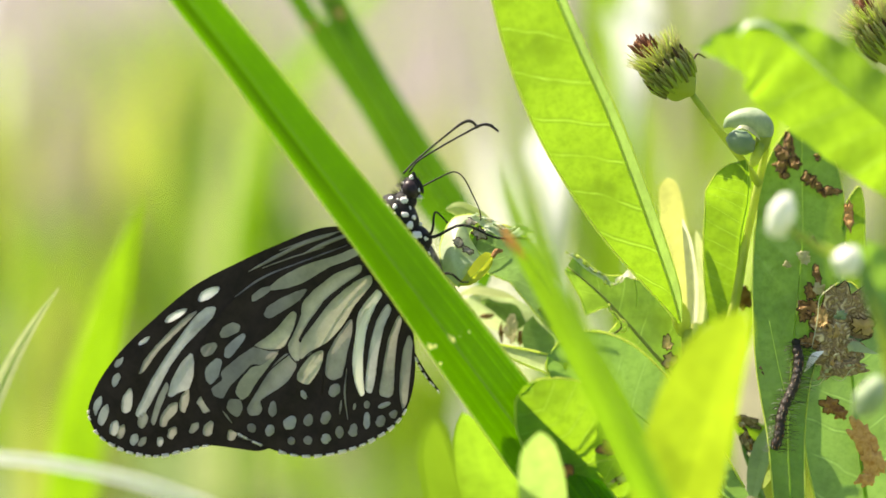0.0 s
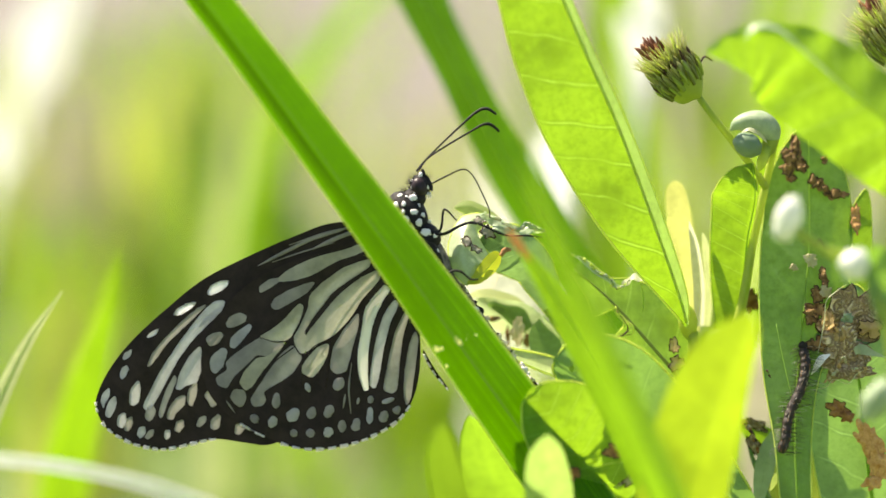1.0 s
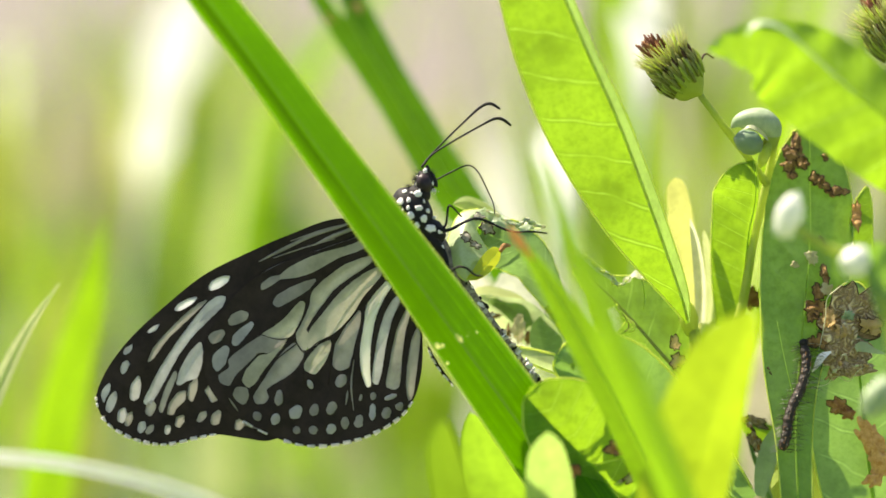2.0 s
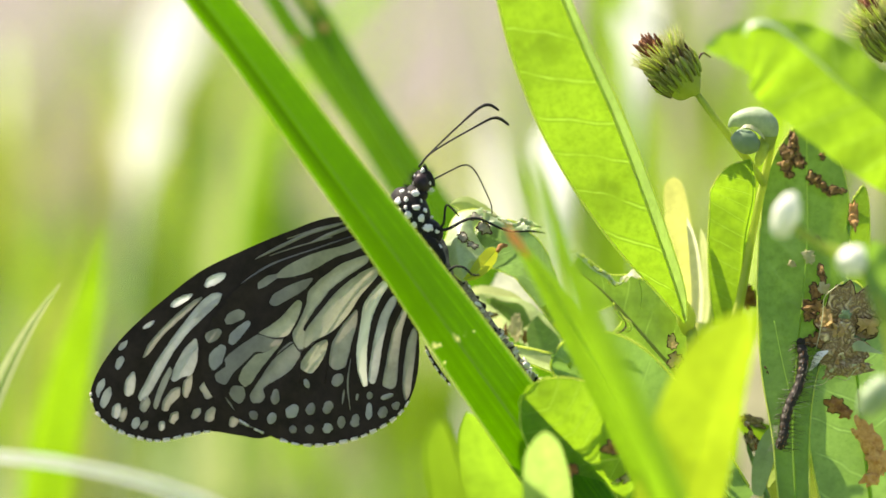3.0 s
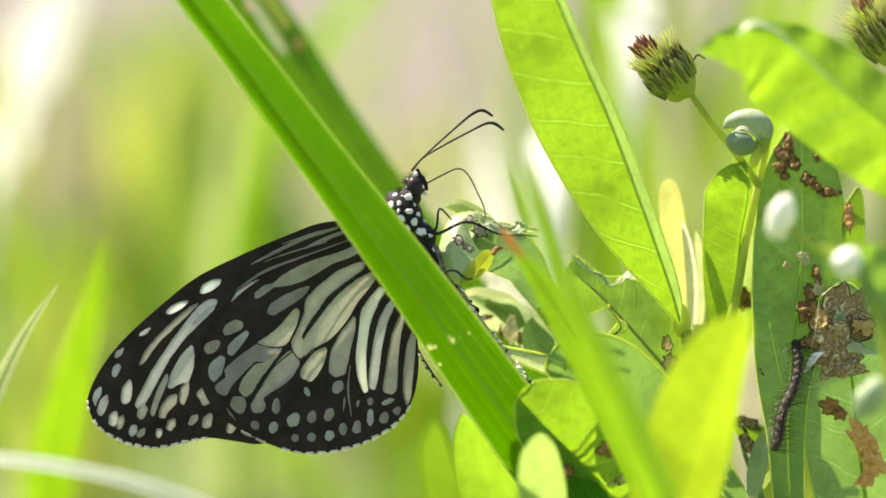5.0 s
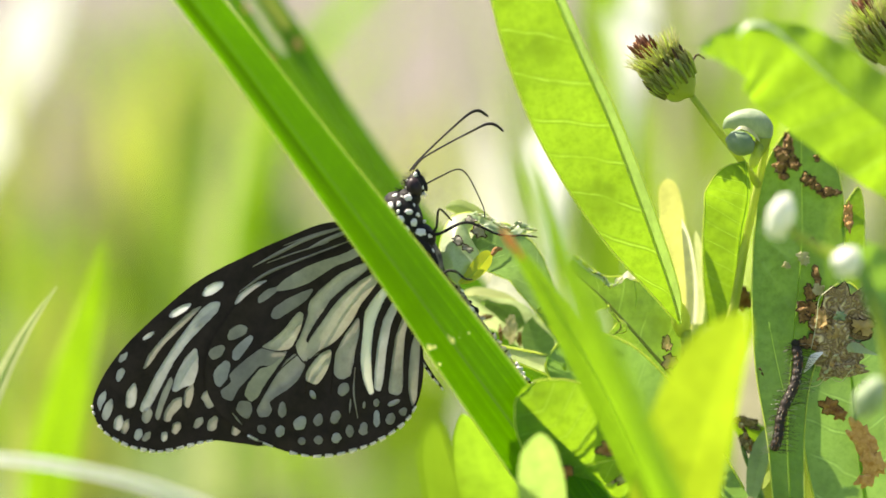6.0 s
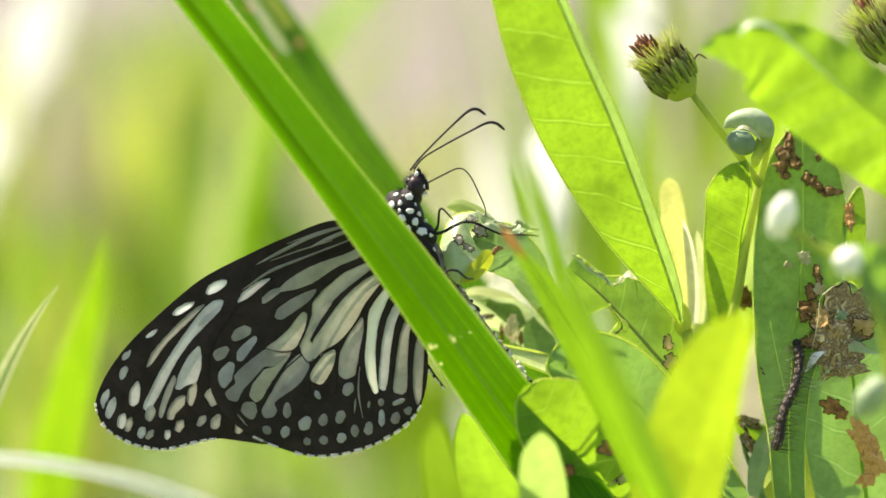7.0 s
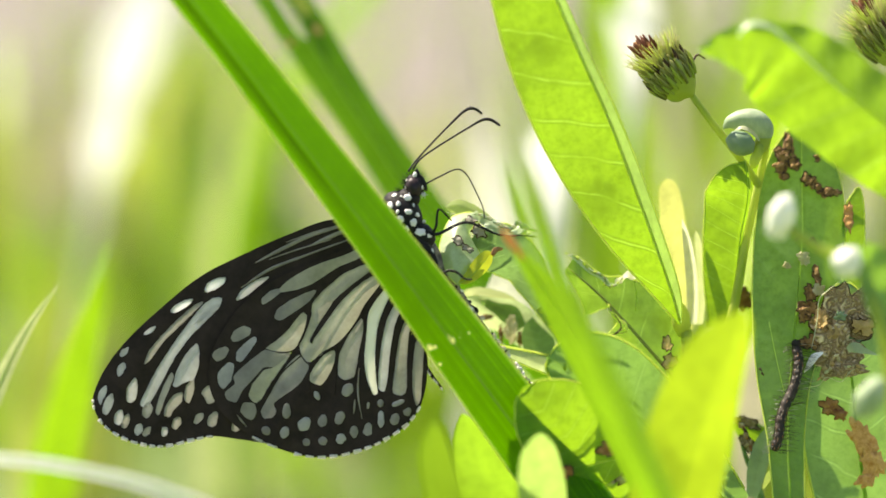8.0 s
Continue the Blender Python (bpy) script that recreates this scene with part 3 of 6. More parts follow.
back_blade = shoot("dark green torn-tipped grass leaf, out of focus behind the butterfly",
     [(69.2, 40.0, 149.7), (45.2, 44.8, 182.0), (18.0, 48.0, 216.0), (-2.64, 50.13, 240.33), (-14.57, 52.64, 256.96), (-21.57, 54.78, 267.03), (-27.16, 56.49, 275.08), (-32.76, 58.2, 283.13), (-37.37, 59.57, 289.57)],
     [3.5, 3.5, 3.5, 3.4, 3.1, 3.5, 3.5, 3.0, 2.0], [3.5, 3.5, 3.5, 3.4, 3.1, 3.5, 3.4, 2.8, 2.0], GRASS_FAR, fold=(0.3, 0.3), n=160, m=14, slits=((0.735, 0.10, -0.12, 0.20), (0.75, 0.085, 0.53, 0.20)))
leaf(back_blade, "dried_skin", [(-20.39, 56.05, 268.2), (-22.55, 56.94, 271.4), (-25.03, 57.69, 274.96), (-28.73, 58.63, 280.31)], (0.3, 0.8, 0.8, 0.4), (0.3, 0.8, 0.8, 0.4), GRASS_OLIVE, n=24, m=3, label="thin dried skin in the torn leaf")
for a, b, w in (((-25.14, 54.32, 267.75), (-24.16, 54.05, 266.46), 0.4), ((-21.2, 54.76, 269.84), (-20.21, 54.42, 268.23), 0.6), ((-28.59, 55.79, 274.66), (-27.77, 55.55, 273.53), 0.4)):
    part("torn_edge", tube(bmesh.new(), [a, tuple((p + q) / 2 for p, q in zip(a, b)), b], (0.2, w, 0.2), 8, 10, 0.2), DRY_RED, back_blade, "rusty torn edge of the leaf")

arch_blade = shoot("thin arching bright green grass leaf far behind",
     [(-49.9, 286.4, 58.1), (-55.1, 298.8, 116.5), (-55.1, 303.2, 161.5), (-52.0, 305.1, 194.3), (-44.2, 305.3, 219.5), (-32.3, 304.3, 238.6), (-20.6, 303.0, 251.7), (-9.1, 301.0, 261.8)],
     [0.98, 1.26, 2.80, 3.22, 3.50, 3.36, 2.80, 1.82], [0.98, 1.26, 2.80, 3.22, 3.50, 3.36, 2.80, 1.82], GRASS_FRONT, n=60, face=(0.3, -0.9, -0.3))

left_blade = shoot("upright yellow-green grass leaf, blurred",
     [(-80.3, 111.0, 91.2), (-72.7, 105.4, 154.9), (-66.8, 98.1, 188.7), (-61.9, 92.5, 207.3), (-57.9, 88.1, 220.0), (-53.7, 81.8, 235.0)],
     [4.1, 4.9, 5.0, 3.9, 2.45, 0.16], [3.3, 4.1, 3.8, 3.1, 1.8, 0.16], GRASS_BRIGHT, n=60)

thin_blade = shoot("narrow pale green grass leaf with pointed tip",
     [(-89.6, -1.9, 154.7), (-70.2, 8.2, 201.9), (-61.5, 11.2, 221.2), (-57.2, 12.3, 230.8), (-53.7, 12.6, 237.2), (-49.9, 12.7, 242.6)],
     [1.40, 1.40, 1.26, 1.12, 0.63, 0.07], [1.40, 1.40, 1.26, 0.91, 0.56, 0.07], GRASS_PALE, n=50, face=(-0.3, -0.8, -0.5))

white_stalk = shoot("bleached arching dry grass leaf, blurred",
     [(9.5, 30.8, 154.3), (-13.5, 37.3, 184.9), (-30.0, 40.5, 200.2), (-39.8, 41.5, 204.9), (-52.2, 42.2, 208.1), (-64.5, 42.6, 209.7), (-81.0, 42.7, 210.3)],
     [1.19, 1.26, 1.26, 1.26, 1.19, 1.12, 0.70], [1.19, 1.19, 1.19, 1.19, 1.05, 1.05, 0.70], GLINT, n=60, face=(-0.3, -0.6, 0.8))

# The sun glint is put into this leaf's near-white colour and widened tip.
glint = shoot("sun-bleached grass leaf swaying far behind, near-white for its glint",
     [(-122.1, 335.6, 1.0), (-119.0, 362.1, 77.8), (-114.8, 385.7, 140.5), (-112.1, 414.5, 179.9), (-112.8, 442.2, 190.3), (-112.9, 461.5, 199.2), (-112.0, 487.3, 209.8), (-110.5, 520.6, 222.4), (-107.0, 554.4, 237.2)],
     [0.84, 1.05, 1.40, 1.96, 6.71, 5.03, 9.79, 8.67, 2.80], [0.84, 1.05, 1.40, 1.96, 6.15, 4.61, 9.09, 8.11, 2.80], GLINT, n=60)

front_blade = shoot("bright yellow-green grass leaf close to the lens",
     [(39.7, -43.1, 191.5), (27.7, -48.6, 223.3), (21.2, -53.6, 238.5), (15.5, -58.1, 251.0), (10.9, -62.0, 261.6), (8.0, -64.6, 268.2), (6.4, -66.8, 272.6)],
     [2.24, 2.24, 2.10, 1.9, 1.1, 0.6, 0.12], [1.2, 1.3, 1.5, 1.5, 1.0, 0.6, 0.12], GRASS_FRONT, fold=(0.0, 1.5), n=60)
front_blade_small = shoot("slender grass leaf with an orange withered tip",
     [(42.2, -20.9, 180.4), (27.6, -21.1, 217.9), (20.0, -22.6, 234.9), (14.6, -23.5, 245.2), (10.6, -24.1, 251.9), (7.0, -25.1, 257.0)],
     [2.10, 2.24, 2.10, 1.82, 1.12, 0.21], [2.10, 2.38, 2.10, 1.54, 0.98, 0.21], GRASS_FRONT, fold=(0.2, 0.2), n=50)
part("withered_tip", tube(bmesh.new(), [(6.6, -25.5, 257.8), (7.7, -25.7, 256.2), (9.3, -25.7, 254.1)], (0.15, 0.5, 0.1), 8, 12, 0.3), plain_material("orange_dry_tip", (0.70, 0.32, 0.10), (0.88, 0.55, 0.26), 0.6, 300, through=0.5), front_blade_small, "orange withered leaf tip")
# The first two are added: near-white leaves in place of bright background gaps.
for lab, sp, w in (("near-white grass leaf added for a bright gap behind the herb", [(36.0, 146.7, 0), (35.2, 131.3, 194.4), (34.9, 140.0, 235.3), (35.8, 154.1, 253.5), (38.1, 180.6, 258.1), (41.6, 218.1, 266.1)], (0.28, 0.35, 0.42, 2.6, 5.0, 3.6)),
                   ("near-white grass leaf added for a bright gap behind the herb", [(19.5, 107.6, 0), (19.0, 90.7, 196.0), (19.0, 97.0, 225.6), (19.0, 107.9, 238.0), (19.1, 122.9, 241.4), (18.8, 137.8, 244.1)], (0.28, 0.28, 0.42, 2.4, 3.8, 1.2)),
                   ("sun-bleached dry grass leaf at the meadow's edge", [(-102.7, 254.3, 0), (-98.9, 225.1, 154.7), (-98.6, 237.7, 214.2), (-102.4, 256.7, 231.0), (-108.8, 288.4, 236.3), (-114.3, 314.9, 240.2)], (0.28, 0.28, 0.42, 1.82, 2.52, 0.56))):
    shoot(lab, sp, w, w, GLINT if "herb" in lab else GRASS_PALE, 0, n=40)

# An added leaf that stands in for pale background between the herb's leaves.
shoot("broad tan leaf added to fill a pale gap behind the herb", [(48.09, 111.17, 0), (49.89, 89.3, 159.19), (49.89, 83.3, 199.19), (50.09, 81.17, 208.43), (50.09, 78.64, 215.73), (49.9, 75.51, 220.26)], (0.3, 0.5, 2.6, 4.0, 3.2, 0.8), (0.3, 0.5, 2.6, 4.0, 3.2, 0.8), GRASS_DRY, 0, n=40)

# ---- the herb with spatulate leaves ----
BASE = (26, 40, 0)
herb = root("flowering_herb", BASE, "backlit bushy green herb with oblong, insect-eaten leaves", "plant")
stem(herb, [BASE, (27, 20, 110), (31.8, 1.9, 215.7), (31.5, 4.0, 230.1), (30.9, 4.7, 238.5)], (1.6, 1.4, 1.2, 0.9, 0.7), "main_stem")
stem(herb, [(31.6, 4.3, 227.0), (34.2, 5.7, 233.4), (36.7, 5.1, 240.2), (38.4, 6.2, 250.2), (39.9, 6.7, 257.4), (40.8, 6.7, 262.4)], (0.8, 0.7, 0.6, 0.55, 0.5, 0.4), "side_stem")
stem(herb, [(27, 20, 110), (51.1, 5.2, 207.0), (46.4, 4.8, 214.8), (44.0, 5.0, 220.8)], (1.2, 1.0, 0.8), "side_stem")
stem(herb, [(27, 20, 110), (27.0, 7.7, 209.2), (20.4, 10.8, 223.6), (16.6, 10.7, 232.8), (13.9, 8.8, 238.5), (12.3, 7.2, 240.8)], (1.2, 1.0, 0.8, 0.6, 0.5, 0.4), "side_stem")

BIG_RIB = [(29.75, 1.02, 240.15), (28.51, 0.06, 244.29), (25.55, -1.47, 252.49), (22.59, -2.05, 260.34), (19.75, -2.8, 267.41), (16.54, -3.57, 274.37), (13.52, -4.35, 281.28), (10.8, -5.32, 287.31), (9.02, -5.98, 291.39)]
big_leaf = leaf(herb, "leaf", BIG_RIB,
     [0.28, 2.10, 5.45, 7.55, 8.53, 8.25, 7.41, 5.59, 0.70], [0.1, 0.12, 0.12, 0.12, 0.12, 0.12, 0.12, 0.1, 0.05], HERB,
     fold=(0.25, 0.3), ends=(0, 0.1), margin=0.14, n=70, m=10, label="large oblong leaf lit through by the sun")
leaf(big_leaf, "folded_edge", BIG_RIB, [0.05] * 9, [0.28, 1.26, 1.50, 1.50, 1.36, 1.22, 1.12, 0.98, 0.28], HERB_FOLD, fold=(0.0, 1.1), ends=(0, 0.1), margin=0.1, n=60, m=4, label="narrow pale half of the leaf, folded back")

herb_leaf_up = leaf(herb, "leaf", [(37.4, 7.6, 237.7), (37.4, 6.9, 244.2), (37.6, 5.7, 250.3), (38.2, 4.3, 255.7), (37.6, 3.3, 260.5)],
     [3.22, 4.06, 4.61, 5.17, 3.08], [0.21, 0.28, 0.35, 0.35, 0.28], HERB, fold=(0.3, 0.5), ends=(0, 0.12), margin=0.08, rib=0.14)

holed_leaf = leaf(herb, "leaf", [(42.8, -8.6, 219.2), (42.7, -5.1, 226.9), (43.3, -1.7, 234.6), (44.4, 1.8, 242.5), (45.3, 5.2, 250.4), (45.5, 8.2, 257.1), (45.7, 11.2, 264.2)],
     [1.96, 2.52, 4.20, 5.59, 5.87, 5.03, 2.10], [1.68, 2.10, 2.80, 5.03, 5.59, 5.03, 2.80], HERB_HOLED, fold=(0.12, 0.15), wave=0.25, ends=(0, 0.1), rib=0.14, margin=0.10, n=60, m=9, label="green leaf with brown-edged feeding holes")
for px, w, h, s, tn in (((43.83, 9.57, 261.78), 0.42, 1.3, 1, 6), ((43.07, 8.93, 260.29), 1.0, 0.95, 2, 20), ((44.46, 8.49, 259.28), 0.72, 0.8, 3, 0), ((42.66, 8.25, 258.74), 0.62, 0.95, 4, -20), ((43.34, 7.75, 257.6), 0.55, 0.4, 5, 0),
                        ((47.49, 8.78, 259.96), 0.52, 0.48, 6, 0), ((46.18, 7.66, 257.4), 0.78, 0.8, 7, -30), ((47.43, 7.2, 256.32), 0.55, 0.5, 8, 0), ((48.91, 6.96, 255.79), 1.0, 0.62, 9, -8),
                        ((46.84, 2.67, 246.01), 0.55, 1.2, 10, 12), ((46.14, 1.8, 244.03), 0.95, 1.1, 11, 0), ((45.58, 1.02, 242.26), 1.25, 0.9, 12, 0), ((45.12, 0.56, 241.21), 0.8, 0.7, 13, 20), ((45.22, -0.78, 238.21), 1.0, 0.7, 14, 0), ((46.21, -0.68, 238.4), 0.7, 0.9, 15, 0)):
    scab(holed_leaf, px, w, h, s, BROWN, tn, face=U * 0.24 - F)
for px, w, h, s in (((43.77, 9.54, 261.35), 0.75, 1.5, 61), ((43.42, 8.7, 259.39), 1.45, 0.95, 62), ((43.02, 8.08, 257.98), 0.75, 0.8, 63), ((46.55, 7.6, 256.9), 0.85, 0.75, 64), ((48.44, 7.11, 255.76), 1.1, 0.7, 65)):
    scab(holed_leaf, px, w, h, s, BROWN, 0, "brown_patch", False, face=U * 0.24 - F)
for px, w, h, s in (((47.02, 1.3, 244.58), 0.75, 0.85, 16), ((43.2, 3.19, 247.2), 0.5, 0.42, 17), ((45.36, 3.58, 248.06), 0.8, 0.9, 18)):
    scab(holed_leaf, px, w, h, s, DRY_TAN, 0, "tan_patch", False, face=U * 0.24 - F)
part("scar_line", tube(bmesh.new(), [(44.3, 4.47, 250.11), (44.88, 4.68, 250.58), (45.44, 4.53, 250.25), (45.99, 4.33, 249.78), (46.51, 4.63, 250.45), (46.97, 4.24, 249.58), (47.67, 4.04, 249.12)], (0.04, 0.1, 0.07, 0.12, 0.1, 0.12, 0.04), 6, 40), CRUST_RIM, holed_leaf, "dark jagged scar")
part("pale_vein", tube(bmesh.new(), [(42.75, -3.83, 230.84), (41.59, -1.53, 236.01), (40.77, 0.59, 240.55)], (0.07, 0.05, 0.03), 5), RIB, holed_leaf)
frill(holed_leaf, [(39.54, -1.3, 235.07), (39.94, -1.65, 234.3)], 3, 0.2, (CRUST_RIM,), 9, label="dark nick in the leaf edge")

side_leaf = leaf(herb, "leaf", [(52.0, 5.1, 240.2), (52.1, 6.2, 248.0), (52.2, 6.8, 253.0), (52.6, 7.5, 256.5)], [0.98, 1.68, 1.54, 0.42], [0.84, 1.26, 1.12, 0.42], HERB, ends=(0, 0.2), margin=0.08)
scab(side_leaf, (51.1, 5.6, 253.0), 0.55, 1.7, 12, DRY_RED, 0, "orange_patch", face=U * 0.3 - F, edge=RUST)

corner_leaf = leaf(herb, "leaf", [(56.6, 2.4, 203.4), (53.8, 0, 216.4), (52.3, -0.5, 225.5), (51.3, -0.4, 232.8), (50.5, 0.4, 239.2), (49.9, 1.4, 245.8)],
     [5.59, 6.15, 6.71, 6.15, 4.89, 0.98], [4.89, 6.29, 6.99, 6.29, 4.61, 1.40], HERB_CORNER, fold=(0.1, 0.15), wave=0.3, ends=(0, 0.08), rib=0.3, margin=0.12, n=60, m=9, label="grey-green leaf with a large dead brown patch")
for px, w, h, s, mt, tn, up, rim in (((50.03, 0.5, 241.59), 3.6, 3.8, 21, CRUST, 0, 0.15, True), ((48.73, -0.74, 236.67), 3.0, 3.0, 22, CRUST, 12, 0.2, False), ((52.65, 0.45, 242.76), 1.9, 1.3, 29, CRUST, -20, 0.25, False),
                            ((52.33, -0.29, 240.26), 1.45, 1.2, 30, TAN_SCAR, 0, 0.35, True), ((48.66, -0.58, 239.39), 1.2, 1.1, 33, TAN_SCAR, 0, 0.35, False), ((47.21, -0.03, 240.99), 0.7, 1.6, 34, TAN_SCAR, 0, 0.3, False), ((50.33, -1.62, 234.94), 2.2, 1.0, 38, CRUST, 10, 0.3, False),
                            ((48.61, -1.16, 229.92), 1.3, 1.1, 24, RUST, -20, 0.1, True), ((49.73, -1.44, 229.05), 1.0, 0.7, 40, RUST, -35, 0.1, False), ((52.71, -2.08, 225.57), 3.4, 1.4, 25, DRY_RED, -58, 0.15, False), ((53.74, -2.43, 222.95), 2.2, 1.4, 45, DRY_RED, -70, 0.15, False), ((53.07, -2.68, 220.82), 1.2, 0.9, 26, DRY_RED, 20, 0.1, False), ((51.44, -1.89, 226.47), 0.5, 0.6, 46, DRY_RED, 0, 0.1, False)):
    scab(corner_leaf, px, w, h, s, mt, tn, rim=rim, face=U * -0.22 - F, dome=up)
scab(corner_leaf, (49.36, -0.53, 241.55), 0.75, 0.85, 47, BUD_DARK, 0, "smooth_hollow", False, face=U * -0.22 - F)
scab(corner_leaf, (52.6, -1.24, 232.43), 0.6, 0.9, 48, IVORY, 10, "pale_window", False, face=U * -0.22 - F)
# Ivory tubes paint the sunlight on the patch's torn rim and wrinkles.
for line, r in (([(49.43, 0.36, 245.74), (48.03, 0.16, 244.77), (46.83, -0.09, 243.61), (46.62, -0.53, 241.55), (46.27, -0.96, 239.49), (45.78, -1.43, 237.29)], 0.08), ([(44.87, -2.38, 232.82), (46.7, -2.69, 233.27), (47.64, -2.68, 234.29), (49.5, -2.61, 233.69), (50.8, -2.12, 235.01), (52.94, -1.81, 235.5)], 0.05)):
    part("torn_edge", tube(bmesh.new(), line, (0.03, r, r * 0.7, r, 0.03), 6, 36), IVORY, corner_leaf, "ivory line for the sunlit dry edge and wrinkles")
frill(corner_leaf, [(46.66, -2.74, 234.01), (48.05, -2.55, 235.41), (48.75, -2.23, 236.92), (49.89, -2.39, 235.66), (51.62, -2.1, 235.58)], 12, 0.3, (TAN_SCAR, DRY_TAN, IVORY, DRY_TAN), 12, "dry_flake", "curled tan flake")

top_leaf = leaf(herb, "leaf", [(59.08, -17.04, 261.0), (54.2, -17.6, 265.58), (50.02, -18.44, 268.86), (45.98, -18.77, 272.09), (41.96, -19.06, 275.54), (38.93, -19.55, 278.04), (35.68, -19.75, 279.53), (32.75, -20.29, 279.4), (30.28, -21.01, 278.4), (28.64, -21.78, 277.17)],
     [5.2, 6.6, 7.0, 7.2, 7.4, 7.2, 6.4, 5.0, 3.2, 0.3], [3.0, 4.6, 4.7, 4.4, 3.8, 2.3, 0.9, 0.5, 0.35, 0.2], HERB, fold=(0.3, 0.3), wave=0.2, rate=52, ends=(0, 0.05), rib=0.12, n=110, m=10, label="blurred, rippled sunlit leaf near the lens")

leaf(top_leaf, "rolled_edge", [(33.13, -21.44, 278.77), (33.58, -21.63, 279.81), (34.97, -21.51, 280.36), (36.92, -21.23, 279.76), (39.16, -21.0, 277.96), (42.37, -20.59, 275.1), (46.05, -20.26, 271.85)], [0.14, 0.55, 0.72, 0.66, 0.5, 0.34, 0.12], [0.14, 0.5, 0.6, 0.5, 0.4, 0.28, 0.12], PALE_BLOOM, face=U - F * 0.6, n=36, m=3, label="pale rolled edge of the leaf")
yellow_front = leaf(herb, "leaf", [(22.8, -26.7, 201.1), (24.8, -30.6, 216.5), (26.4, -34.1, 229.1), (28.3, -37.1, 239.1), (30.0, -39.7, 246.1), (32.0, -41.5, 252.0)],
     [3.50, 4.89, 5.31, 5.17, 4.20, 1.82], [2.80, 4.20, 4.33, 3.64, 2.66, 1.40], YELLOW, fold=(0.3, -0.05), face=-F - U * 0.9, rib=0.06, ends=(0, 0.14), n=50, label="bright yellow leaf close to the lens")
tip_front = leaf(herb, "leaf", [(14.6, -20.4, 202.0), (12.7, -21.4, 216.6), (11.7, -23.6, 225.6), (11.2, -24.5, 230.7), (11.1, -24.9, 233.7)], [1.40, 2.52, 2.94, 2.38, 1.26], [1.40, 2.38, 2.80, 2.10, 1.12], TIP, fold=(-0.25, 0.6), ends=(0, 0.25), label="pale young leaf tip, blurred")
blur_front = leaf(herb, "leaf", [(4.67, -42.92, 211.39), (1.71, -42.26, 224.1), (0.0, -42.43, 232.96), (-0.72, -42.61, 236.92), (-0.84, -42.89, 240.39)], [0.96, 1.9, 2.0, 1.8, 0.9], [0.96, 2.1, 2.0, 1.5, 0.9], GRASS_LIGHT, fold=(0.08, 0.08), ends=(0, 0.25), label="pale young leaf tip, blurred")

rib_leaf = leaf(herb, "leaf", [(32.5, 3.9, 224.9), (29.2, 4.1, 230.7), (25.9, 4.0, 235.3), (22.2, 4.0, 240.1), (18.9, 4.0, 244.0), (15.62, 3.85, 246.76)],
     [2.80, 3.50, 3.92, 4.20, 4.33, 4.06, 3.64, 3.22, 2.24, 1.4, 0.5], [2.80, 4.06, 4.75, 5.17, 5.31, 5.17, 5.03, 3.92, 1.9, 1.75, 1.5], HERB_EATEN, fold=(0.2, 0.8), face=-F - U * 0.4, wave=0.22, nibble=0.12, bite=(0.56, 0.70, 0.9), margin=0.09, seed=4, n=90, m=9, label="eaten grey-green leaf with a strong midrib and a pale frilled top")
stem(rib_leaf, [(30.67, 1.24, 231.6), (26.64, 0.97, 236.08), (23.07, 1.42, 240.13), (19.54, 2.4, 243.75), (15.6, 3.48, 246.92)], (0.26, 0.22, 0.19, 0.16, 0.1), "midrib", RIB_BROWN, "brownish midrib")
# The sunlight on the frilled top is put into its ivory colour.
leaf(rib_leaf, "frilled_top", [(21.6, 3.58, 244.49), (22.3, 3.53, 245.23), (23.27, 3.44, 245.76), (24.41, 3.41, 245.63), (25.44, 3.64, 244.77)], [0.14, 0.5, 0.75, 0.6, 0.14], [0.14, 0.42, 0.56, 0.42, 0.14], IVORY, face=U - F * 0.8, wave=0.25, nibble=0.5, n=24, m=3, label="frilled edge, ivory where the sun whitens it")
leaf(rib_leaf, "rolled_edge", [(15.54, 4.0, 248.4), (17.0, 3.75, 247.75), (18.71, 3.25, 246.3), (20.2, 3.1, 245.55), (20.9, 2.9, 244.8), (21.7, 3.2, 244.7)], [0.1, 0.34, 0.42, 0.4, 0.34, 0.1], [0.1, 0.3, 0.36, 0.36, 0.3, 0.1], PALE_BLOOM, face=U * 0.7 - F, wave=0.12, nibble=0.6, n=40, m=3, label="pale rolled edge of the eaten leaf")
frill(rib_leaf, [(15.54, 4.03, 248.54), (16.74, 3.83, 248.08), (17.73, 3.58, 247.4), (18.71, 3.28, 246.45), (19.56, 3.19, 246.04), (20.27, 3.12, 245.69), (20.49, 2.94, 244.86), (21.19, 2.88, 244.58), (21.9, 2.94, 244.86), (22.54, 3.07, 245.48)], 30, 0.24, (HERB_PALE, IVORY, PALE_BLOOM, HERB_PALE), 3)
part("side_vein", tube(bmesh.new(), [(24.13, 3.28, 245.0), (24.39, 2.71, 243.31), (24.23, 2.15, 241.62)], (0.06, 0.07, 0.03), 5), RIB, rib_leaf)
part("bite_edge", tube(bmesh.new(), [(20.77, 1.52, 242.5), (21.06, 1.34, 241.67), (21.61, 1.09, 241.44), (22.16, 0.84, 240.78), (22.86, 0.63, 240.25), (23.0, 0.45, 239.42), (22.3, 0.39, 239.14), (21.45, 0.42, 239.28), (20.6, 0.32, 238.8)], (0.04, 0.13, 0.07, 0.15, 0.18, 0.1, 0.14, 0.12, 0.04), 6, 48), RIM, rib_leaf, "pale dried edge of the bite")
